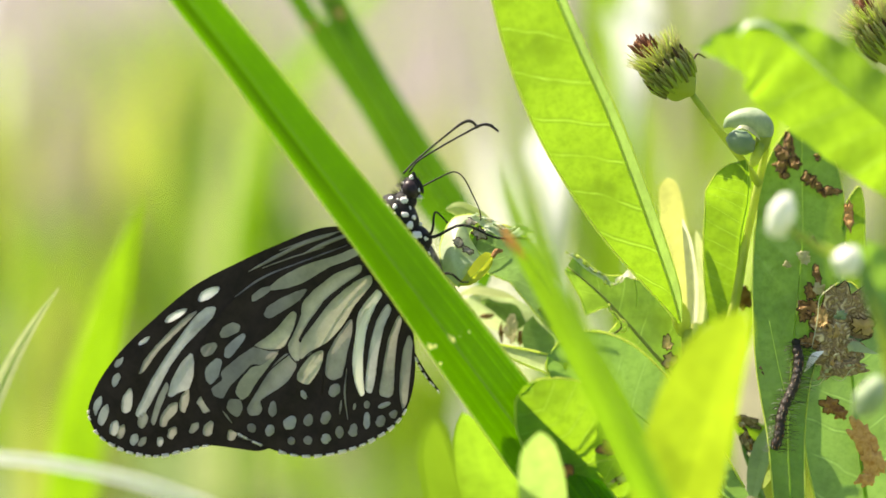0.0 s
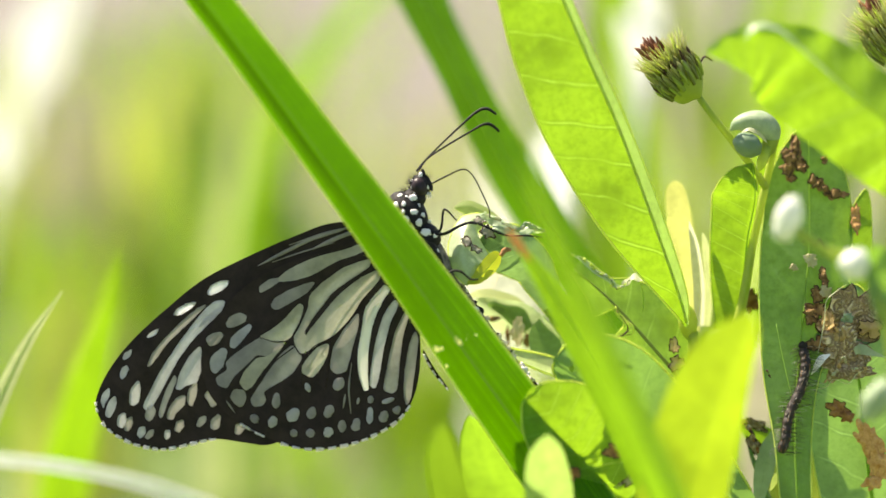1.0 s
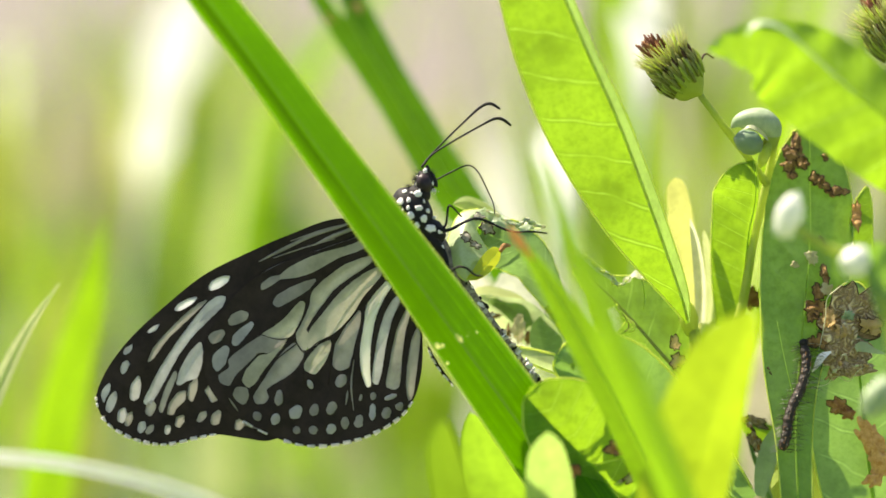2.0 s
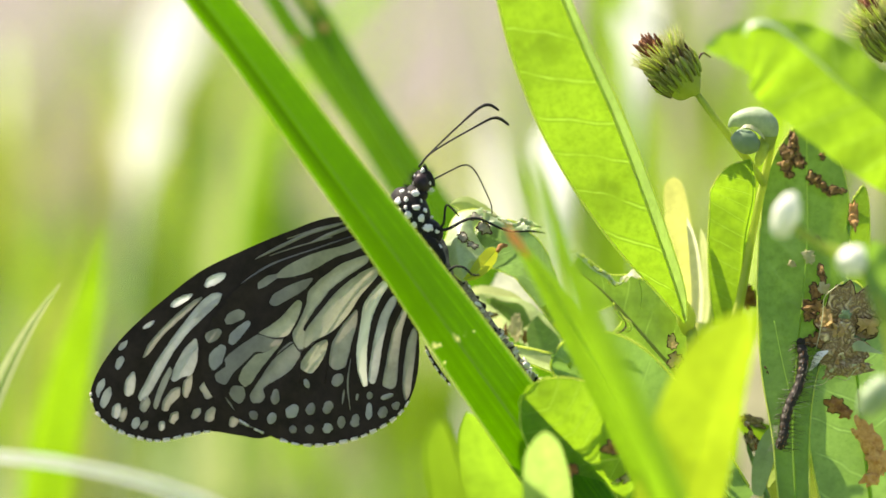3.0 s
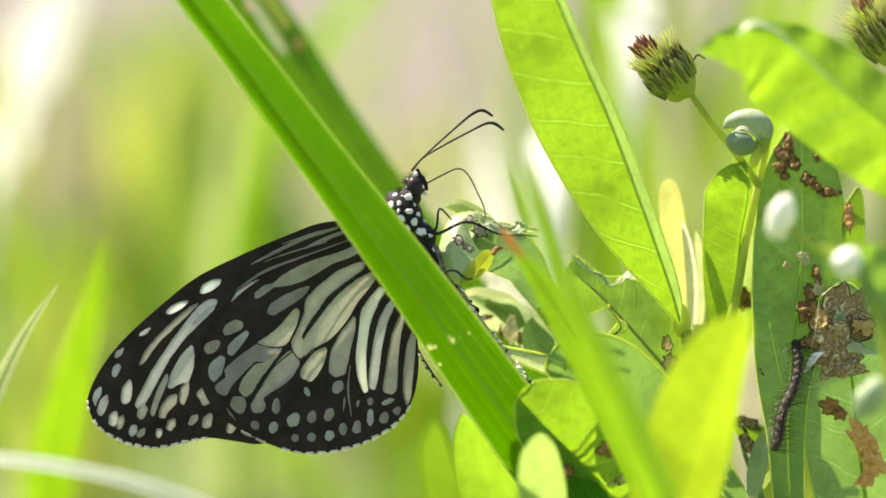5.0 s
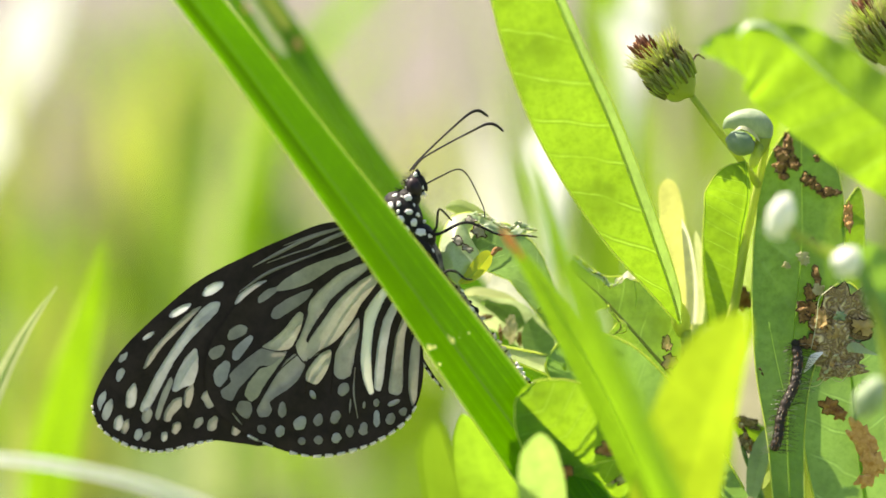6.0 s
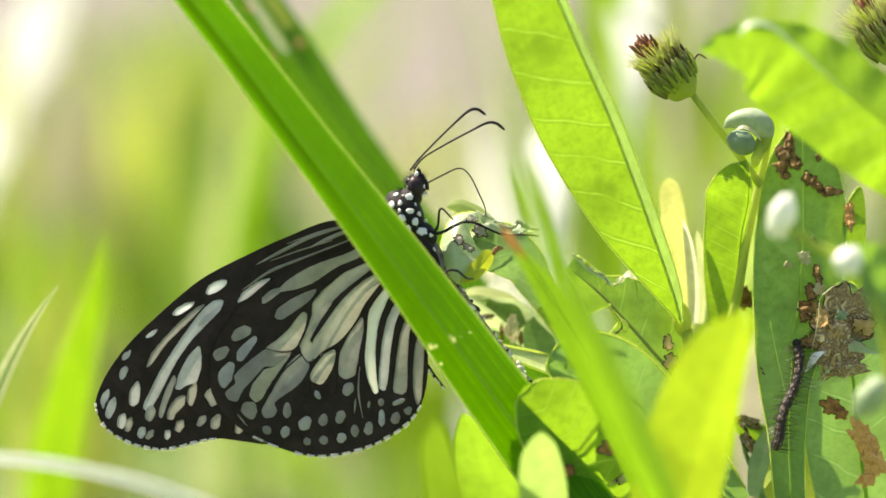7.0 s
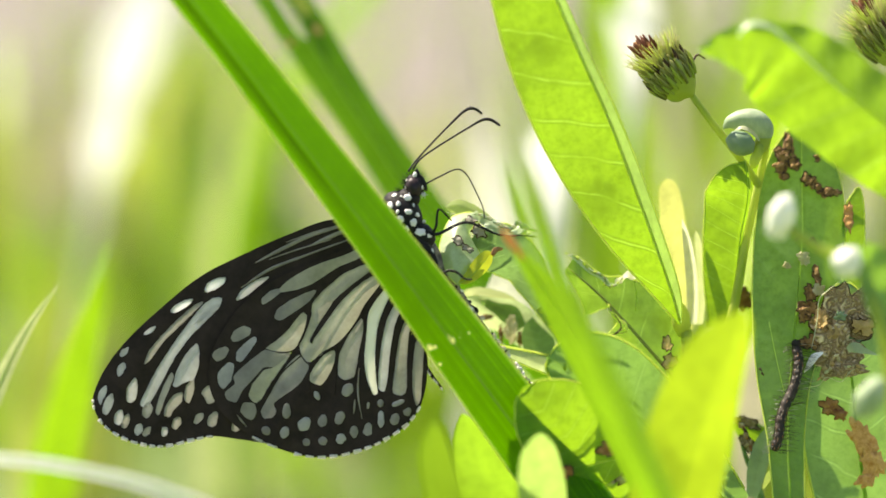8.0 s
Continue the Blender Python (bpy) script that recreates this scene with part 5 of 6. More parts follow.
def sheet(name, outline, deep, material, parent, pivot, n=340, rings=84, side=1, windows=()):
    """A wing's dark membrane, left open under its translucent cells."""
    boxes = [(min(a for a, b in c), max(a for a, b in c), min(b for a, b in c), max(b for a, b in c), c) for c in windows]
    pts = spline([(a, b, 0) for a, b in outline], n, True)
    mid = sum(pts, Vector()) / n
    bm = bmesh.new()
    c = bm.verts.new(at(mid.x, mid.y, deep + side * wing_form(mid.x, mid.y)))
    prev = None
    for q in range(1, rings + 1):
        ring, clear = [], []
        for p in pts:
            w = mid.lerp(p, q / rings)
            ring.append(bm.verts.new(at(w.x, w.y, deep + side * wing_form(w.x, w.y))))
            clear.append(any(a0 < w.x < a1 and b0 < w.y < b1 and within(w.x, w.y, c) for a0, a1, b0, b1, c in boxes))
        for i in range(n):
            j = (i + 1) % n
            if prev and not (clear[i] and clear[j] and before[i] and before[j]):
                bm.faces.new((prev[i], ring[i], ring[j], prev[j]))
            elif not prev:
                bm.faces.new((c, ring[i], ring[j]))
        prev, before = ring, clear
    return part(name, bm, material, parent, "", pivot)


def patch(wing, line, widths, deep, material, name="pale_cell", side=1, lift=0.09):
    """A pale cell between the veins: a thin raised scale field along a line, with rounded ends."""
    n = 16
    pts = spline([(a, b, 0) for a, b in line], n)
    bm = bmesh.new()
    prev = None
    for i, p in enumerate(pts):
        u = i / n
        t = (pts[min(i + 1, n)] - pts[max(i - 1, 0)]).normalized()
        s = Vector((t.y, -t.x, 0))
        e = 0.34 if len(line) == 2 else 0.16
        k = math.sqrt(max(0.02, 1 - max(0, 1 - u / e) ** 2 if u < e else 1 - max(0, (u - 1 + e) / e) ** 2 if u > 1 - e else 1))
        w = max(0.05, _curve(list(widths), u) * k * 0.5)
        w *= 1 + (0.3 if len(line) == 2 else 0.1) * noise.noise(Vector((p.x * 1.3, p.y * 1.3, u * 2.2)))
        row = []
        for v in (-1, -0.8, 0, 0.8, 1):
            q = p + s * (w * v)
            row.append(bm.verts.new(at(q.x, q.y, deep + side * wing_form(q.x, q.y) - (lift if abs(v) < 0.9 else 0.01))))
        if prev:
            for j in range(4):
                bm.faces.new((prev[j], prev[j + 1], row[j + 1], row[j]))
        prev = row
    return part(name, bm, material, wing)


def pane(wing, corners, deep, material, name="pale_cell", side=1, lift=0.09):
    """A pale cell that fills the space between veins: a thin raised scale field with softened corners."""
    pts = [Vector((a, b, 0)) for a, b in corners]
    for cut in (0.16, 0.25, 0.25):
        pts = [q for i, p in enumerate(pts) for q in (p.lerp(pts[(i + 1) % len(pts)], cut), p.lerp(pts[(i + 1) % len(pts)], 1 - cut))]
    area = sum(p.x * q.y - p.y * q.x for p, q in zip(pts, pts[1:] + pts[:1]))
    out = 0.06 if area > 0 else -0.06
    steps = [(pts[(i + 1) % len(pts)] - pts[i - 1]).normalized() for i in range(len(pts))]
    pts = [p + Vector((d.y, -d.x, 0)) * out for p, d in zip(pts, steps)]
    bm = bmesh.new()
    ring = []
    for p in pts:
        j = 0.05 * noise.noise(Vector((p.x * 2.1, p.y * 2.1, 4)))
        ring.append(bm.verts.new((p.x + j, p.y - j, 0)))
    bm.faces.new(ring)
    bmesh.ops.triangulate(bm, faces=bm.faces[:])
    for size in (2.0, 1.0, 0.7):
        bmesh.ops.subdivide_edges(bm, edges=[e for e in bm.edges if e.calc_length() > size], cuts=1)
        bmesh.ops.triangulate(bm, faces=bm.faces[:])
    for v in bm.verts:
        a, b = v.co.x, v.co.y
        v.co = at(a, b, deep + side * wing_form(a, b) - lift)
    bmesh.ops.recalc_face_normals(bm, faces=bm.faces[:])
    return part(name, bm, material, wing)


FORE_EDGE = [(-0.70, -2.80), (-3.50, 0.00), (-9.09, 0.49), (-14.68, -1.40), (-19.58, -3.50), (-25.17, -6.29), (-30.06, -10.14), (-34.26, -13.98), (-37.06, -17.48), (-38.59, -20.63), (-38.59, -22.51),
             (-37.41, -24.61), (-34.96, -26.29), (-32.16, -27.13), (-29.71, -27.27), (-26.57, -26.57), (-23.77, -26.08), (-20.28, -26.57), (-16.78, -26.71), (-11.89, -23.77), (-6.29, -13.98)]
HIND_EDGE = [(-0.70, -2.80), (-4.89, -1.75), (-10.49, -3.50), (-16.08, -5.59), (-20.28, -8.39), (-23.42, -12.24), (-24.75, -15.38), (-24.96, -18.53), (-23.77, -21.53), (-20.98, -24.33), (-16.78, -26.57), (-13.28, -27.69),
             (-9.79, -27.83), (-6.29, -27.13), (-3.50, -26.01), (-0.70, -24.19), (1.05, -21.67), (1.89, -18.18), (1.89, -13.98), (1.26, -9.09), (0.35, -4.89)]
FORE_WHITE = [[(-24.82, -8.11), (-24.40, -7.13), (-23.07, -6.57), (-22.16, -6.50), (-22.30, -7.20), (-23.42, -7.97), (-24.47, -8.32)],
              [(-28.95, -10.70), (-28.53, -10.00), (-27.27, -9.30), (-26.08, -9.09), (-26.85, -10.00), (-28.32, -10.77)],
              [(-32.23, -13.42), (-31.81, -12.86), (-30.69, -12.38), (-31.25, -13.14), (-32.02, -13.49)]]
FORE_TIP = [[(-35.31, -15.94), (-35.03, -15.38), (-34.12, -14.89), (-34.40, -15.73), (-35.10, -16.22)],
              [(-35.66, -18.25), (-35.52, -17.34), (-34.82, -16.85), (-34.54, -17.34), (-35.10, -18.39), (-35.45, -18.53)],
              [(-34.54, -21.60), (-34.40, -19.93), (-33.35, -18.67), (-33.14, -19.58), (-33.35, -21.39), (-34.05, -21.88)],
              [(-38.10, -21.25), (-37.83, -20.28), (-36.99, -19.65), (-36.99, -20.63), (-37.62, -21.53), (-37.76, -22.16)],
              [(-37.55, -23.00), (-37.20, -21.53), (-36.29, -20.56), (-36.08, -21.53), (-36.71, -23.00), (-37.06, -23.35)]]
FORE_MARGIN = [[(-36.15, -24.26), (-35.87, -23.07), (-35.10, -22.65), (-34.89, -23.77), (-35.45, -24.68)],
              [(-35.24, -24.89), (-34.96, -23.63), (-34.26, -23.14), (-34.19, -24.12), (-34.75, -25.03)],
              [(-33.63, -25.52), (-33.42, -24.61), (-32.72, -24.40), (-32.58, -25.31), (-33.21, -25.94)],
              [(-32.65, -25.80), (-32.23, -25.03), (-31.53, -24.82), (-31.67, -25.59), (-32.30, -26.01)],
              [(-30.27, -25.80), (-30.13, -24.96), (-29.51, -24.96), (-29.58, -25.80), (-29.99, -26.08)],
              [(-32.65, -23.35), (-32.37, -22.09), (-31.74, -21.74), (-31.25, -22.51), (-31.74, -23.56), (-32.16, -23.77)]]
FORE_LOWER = [[(-29.02, -24.89), (-28.74, -23.91), (-27.90, -23.63), (-27.83, -24.47), (-28.46, -25.24)],
              [(-26.29, -24.40), (-25.94, -23.42), (-25.10, -23.14), (-25.10, -23.91), (-25.87, -24.54)],
              [(-24.54, -24.68), (-24.40, -23.63), (-23.63, -23.00), (-23.21, -23.28), (-23.49, -24.68), (-24.05, -24.89)],
              [(-25.31, -20.70), (-24.47, -19.79), (-23.70, -20.28), (-23.14, -21.39), (-23.84, -21.88), (-24.47, -22.09), (-24.89, -21.18)],
              [(-23.49, -21.18), (-22.16, -21.67), (-22.30, -22.02), (-23.49, -21.67)],
              [(-21.60, -25.38), (-21.46, -24.33), (-20.49, -24.05), (-20.35, -24.82), (-20.98, -25.59)],
              [(-29.92, -23.49), (-29.64, -22.23), (-28.67, -20.91), (-27.55, -20.56), (-27.69, -21.81), (-28.81, -22.79), (-29.16, -23.63)]]
FORE_LONG = [[(-32.30, -17.20), (-31.60, -15.38), (-30.06, -13.63), (-27.97, -11.54), (-25.87, -9.79), (-24.82, -9.44), (-26.15, -10.77), (-28.32, -12.79), (-30.06, -14.47), (-31.46, -16.50)],
              [(-32.93, -22.09), (-32.02, -20.28), (-30.76, -17.83), (-28.67, -14.68), (-26.57, -11.89), (-25.03, -10.00), (-23.77, -9.02), (-22.58, -9.02), (-23.00, -10.21), (-24.47, -11.61), (-26.92, -14.05), (-28.67, -16.50), (-30.06, -19.09), (-31.32, -21.39), (-32.16, -22.58)],
              [(-30.97, -23.00), (-30.13, -20.28), (-28.88, -18.04), (-28.60, -18.74), (-29.64, -20.98), (-30.55, -23.49)],
              [(-27.34, -21.60), (-27.20, -19.93), (-26.15, -18.95), (-26.15, -20.28), (-26.78, -22.09)],
              [(-20.98, -9.44), (-20.28, -8.18), (-18.53, -6.92), (-16.64, -6.36), (-18.18, -7.62), (-19.58, -8.81)]]
FORE_BRIGHT = [[(-28.74, -19.79), (-28.18, -17.83), (-26.92, -15.66), (-25.66, -14.54), (-25.45, -15.73), (-25.59, -17.48), (-26.15, -19.09), (-27.41, -19.37), (-28.32, -19.93)],
              [(-26.01, -12.31), (-25.17, -11.19), (-23.77, -10.14), (-22.79, -9.51), (-24.05, -11.19)]]
FORE_STREAKS = [([(-18.53, -4.75), (-15.38, -3.15), (-11.89, -1.54), (-7.69, -0.28)], (0.15, 0.45, 0.4, 0.3)), ([(-11.89, -2.80), (-9.09, -1.54), (-4.89, 0.00)], (0.2, 0.5, 0.4)),
                ([(-20.28, -7.83), (-16.78, -5.59), (-12.59, -3.99), (-6.29, -1.75)], (0.15, 0.4, 0.3, 0.2)), ([(-14.68, -2.24), (-10.49, -0.84), (-6.29, 0.14)], (0.1, 0.22, 0.1)), ([(-16.78, -4.33), (-13.28, -3.15), (-9.09, -1.96)], (0.08, 0.18, 0.1))]
HIND_UPPER = [[(-18.04, -8.81), (-18.11, -8.04), (-16.78, -6.99), (-15.38, -6.85), (-16.22, -7.69)],
              [(-16.22, -7.34), (-15.38, -6.50), (-14.40, -5.73), (-12.72, -4.82), (-10.35, -3.92), (-7.69, -3.22), (-4.89, -2.10), (-4.47, -2.80), (-6.15, -3.71), (-8.53, -4.47), (-10.49, -5.66), (-11.89, -6.50), (-13.98, -7.13)],
              [(-16.64, -10.42), (-16.22, -9.44), (-14.68, -8.46), (-12.59, -7.55), (-11.19, -7.20), (-12.17, -8.53), (-13.98, -9.72), (-15.94, -10.84)]]
HIND_DISC = [[(-4.54, -4.20), (-7.69, -5.31), (-10.35, -7.34), (-11.89, -8.88), (-12.03, -10.63), (-13.07, -13.00), (-13.84, -14.40), (-13.35, -15.52), (-12.38, -16.22), (-12.10, -13.98), (-12.59, -13.56), (-11.19, -11.19), (-10.35, -10.14), (-9.09, -8.39), (-6.64, -6.57), (-4.54, -5.17)],
             [(-3.36, -5.45), (-5.59, -6.57), (-7.69, -8.25), (-8.95, -9.58), (-10.49, -11.61), (-12.17, -13.70), (-12.31, -16.08), (-10.49, -14.75), (-8.74, -13.77), (-6.85, -11.68), (-5.38, -9.09), (-3.22, -6.71)]]
HIND_MIDDLE = [[(-13.07, -9.93), (-12.59, -10.35), (-13.14, -12.24), (-14.12, -14.12), (-14.82, -14.61), (-16.78, -14.54), (-17.97, -14.19), (-16.43, -13.28), (-15.03, -12.10), (-13.98, -10.84)],
               [(-14.61, -14.75), (-16.22, -14.61), (-17.97, -14.26), (-19.93, -15.66), (-22.02, -17.34), (-21.67, -18.32), (-23.14, -19.30), (-22.93, -20.14), (-21.81, -20.63), (-21.05, -19.16), (-19.58, -17.76), (-18.25, -16.29), (-16.78, -16.50)],
               [(-14.75, -14.89), (-16.78, -16.57), (-18.18, -16.78), (-19.72, -18.53), (-20.21, -19.93), (-19.44, -20.84), (-18.67, -20.28), (-17.76, -18.74), (-16.15, -16.64)],
               [(-13.84, -15.03), (-12.79, -15.94), (-12.72, -16.85), (-13.63, -18.39), (-14.82, -19.37), (-16.43, -20.28), (-17.34, -20.98), (-16.92, -22.02), (-17.48, -22.72), (-18.53, -22.72), (-18.81, -21.81), (-17.83, -20.28), (-16.78, -18.53), (-15.38, -16.43)]]
HIND_LOWER = [[(-21.32, -21.67), (-20.91, -20.70), (-19.58, -20.77), (-19.37, -21.95), (-20.00, -22.93), (-20.84, -22.37)], [(-9.37, -14.75), (-9.51, -16.22), (-10.28, -17.83), (-11.33, -19.09), (-12.52, -18.53), (-12.66, -17.83), (-11.89, -16.64), (-10.77, -15.31)],
              [(-5.80, -10.77), (-5.80, -12.59), (-6.36, -14.68), (-6.78, -16.78), (-7.20, -18.25), (-8.39, -18.53), (-9.16, -17.90), (-8.88, -15.38), (-7.69, -13.21)]]
HIND_LEFT = [[(-22.02, -12.59), (-21.60, -11.75), (-20.42, -11.26), (-19.58, -11.61), (-19.79, -12.38), (-20.98, -12.93), (-21.81, -13.14)], [(-21.53, -15.45), (-21.39, -14.33), (-20.28, -13.35), (-19.16, -12.59), (-18.88, -13.00), (-19.86, -14.40), (-20.98, -15.66)],
              [(-24.40, -14.68), (-24.12, -14.12), (-22.72, -13.63), (-22.37, -14.12), (-23.00, -15.10), (-23.98, -15.45)], [(-23.91, -17.55), (-23.70, -16.64), (-22.37, -15.59), (-21.81, -15.94), (-22.30, -17.90), (-23.28, -18.88), (-23.77, -18.32)]]
HIND_ANAL = [[(-2.66, -7.34), (-4.06, -8.95), (-5.03, -10.35), (-5.31, -12.72), (-5.80, -16.08), (-5.59, -18.53), (-4.89, -20.56), (-4.33, -20.42), (-4.54, -18.18), (-4.54, -15.38), (-3.99, -11.89), (-2.94, -9.44), (-1.96, -7.97)],
             [(-1.40, -9.09), (-2.73, -11.19), (-3.50, -13.98), (-4.06, -17.48), (-4.26, -19.86), (-3.50, -20.28), (-3.01, -18.18), (-2.59, -15.03), (-1.89, -11.89), (-0.84, -9.79)],
             [(0.00, -10.49), (-1.26, -13.28), (-1.82, -16.08), (-2.31, -18.88), (-2.52, -20.42), (-1.40, -20.77), (-0.77, -20.28), (-0.63, -16.78), (-0.21, -13.28), (0.42, -11.19)],
             [(1.26, -12.93), (0.56, -14.68), (0.14, -17.48), (0.00, -20.28), (0.35, -22.30), (0.91, -21.32), (1.33, -17.48), (1.68, -13.98)]]
HIND_SPOTS = [((-15.73, -22.93), (-15.59, -20.98), 0.9), ((-14.12, -24.47), (-13.00, -22.93), 1.3), ((-11.54, -24.12), (-11.05, -22.65), 1.0), ((-9.51, -23.91), (-8.81, -22.37), 1.0), ((-12.17, -20.42), (-11.54, -20.14), 1.0),
              ((-8.53, -20.49), (-7.55, -19.02), 1.1), ((-18.67, -24.61), (-17.90, -23.91), 1.0), ((-16.29, -25.31), (-15.80, -23.91), 1.0), ((-13.84, -26.15), (-13.00, -25.73), 0.9), ((-11.68, -26.29), (-11.05, -25.45), 1.1),
              ((-9.51, -26.29), (-8.81, -25.17), 1.0), ((-7.48, -25.73), (-7.48, -24.19), 0.85), ((-5.94, -25.52), (-5.59, -23.91), 1.0), ((-4.13, -24.61), (-4.06, -22.51), 0.75), ((-4.13, -22.09), (-3.99, -21.12), 0.65),
              ((-2.66, -24.33), (-2.10, -22.93), 1.0), ((-2.66, -21.95), (-1.12, -21.39), 0.6), ((-1.12, -23.21), (-0.42, -22.37), 0.85), ((-5.66, -22.23), (-5.52, -21.39), 0.4)]


VEINS = [[(-13.77, -14.26), (-13.56, -15.24), (-12.52, -16.36), (-11.05, -15.10), (-8.81, -13.84), (-6.85, -11.75), (-5.31, -9.23)], [(-13.56, -15.24), (-16.08, -17.34), (-18.88, -20.98)], [(-12.45, -16.29), (-12.66, -17.48), (-12.72, -20.28)], [(-9.09, -14.19), (-9.30, -16.78), (-9.65, -20.28)], [(-17.97, -14.19), (-16.08, -14.75), (-14.33, -14.61)]]


def build_wings(deep, side):
    """A fore and a hind wing, with the cells on the side that faces the viewer."""
    fw = sheet("forewing", FORE_EDGE, deep + 0.35 * side, WING, fly, THORAX, side=side, windows=FORE_WHITE + FORE_TIP + FORE_MARGIN + FORE_LOWER + FORE_LONG + FORE_BRIGHT + HIND_DISC + HIND_MIDDLE[:1] + HIND_MIDDLE[3:] + HIND_LOWER[1:3])
    hw = sheet("hindwing", HIND_EDGE, deep, WING, fly, THORAX, side=side, windows=HIND_UPPER + HIND_DISC + HIND_MIDDLE + HIND_LOWER + HIND_LEFT + HIND_ANAL)
    fd, hd = deep + 0.35 * side, deep
    for cells, materials, name in ((FORE_WHITE, (SPOT,), "white_spot"), (FORE_TIP, (CELL_PEARL,), "white_spot"), (FORE_MARGIN, (CELL_PEARL, CELL_DIM), "white_spot"), (FORE_LOWER, (CELL_DIM,), "white_spot"),
                                   (FORE_LONG, (CELL_DIM, CELL_PEARL, CELL_DIM), "pale_streak")):
        for k, corners in enumerate(cells):
            pane(fw, corners, fd, materials[k % len(materials)], name, side, 0.06)
    for corners in FORE_BRIGHT:
        pane(fw, corners, fd, CELL_PEARL, "cream_streak", side, 0.13)
    for l, w in FORE_STREAKS:
        patch(fw, l, w, fd, CELL_DIM, "pale_streak", side)
    for cells, materials, name in ((HIND_UPPER, (CELL_DIM, CELL, CELL_DIM), "pale_cell"), (HIND_DISC, (CELL, CELL), "pale_cell"), (HIND_MIDDLE, (CELL, CELL_DIM), "pale_cell"),
                                   (HIND_LOWER, (CELL_DIM, CELL, CELL_DIM), "pale_cell"), (HIND_LEFT, (CELL_DIM, CELL_PEARL), "pale_cell"), (HIND_ANAL, (CELL_BRIGHT, CELL_PEARL, CELL_DIM, CELL_DIM), "cream_stripe")):
        for k, corners in enumerate(cells):
            pane(hw, corners, hd, materials[k % len(materials)], name, side, 0.06)
    for line in ([(-6.50, -17.13), (-6.78, -20.28), (-6.43, -23.42)], [(-7.20, -20.98), (-7.41, -22.72)], [(-21.81, -22.09), (-20.70, -23.63)], [(-20.00, -25.31), (-18.04, -25.87)]):
        patch(hw, line, (0.08, 0.25, 0.06), hd, CELL_DIM, "grey_streak", side)
    for line in VEINS:
        part("vein", tube(bmesh.new(), [at(a, b, hd + side * wing_form(a, b) - 0.06) for a, b in line], (0.075, 0.06), 6, None, 0.9), WING, hw)
    for k, (a, b, w) in enumerate(HIND_SPOTS):
        patch(hw, [a, b], (w * 0.95, w * 1.1, w * 0.9), hd, CELL_PEARL if k % 3 == 1 else CELL_DIM, "white_spot", side)
    for wing, edge, i0, i1, d in ((fw, FORE_EDGE, 67, 115, fd), (hw, HIND_EDGE, 66, 112, hd)):
        pts = spline([(a, b, 0) for a, b in edge], 150, True)
        rng = random.Random(4)
        for i in range(i0, i1, 3):
            p, q = pts[i], pts[i + 2]
            if rng.random() < 0.88:
                part("fringe", tube(bmesh.new(), [at(p.x, p.y, d + side * wing_form(p.x, p.y)), at(q.x, q.y, d + side * wing_form(q.x, q.y))], (rng.uniform(0.14, 0.32), rng.uniform(0.1, 0.24)), 6, 2), FRINGE, wing)
    return fw, hw


forewing, hindwing = build_wings(-0.9, 1)


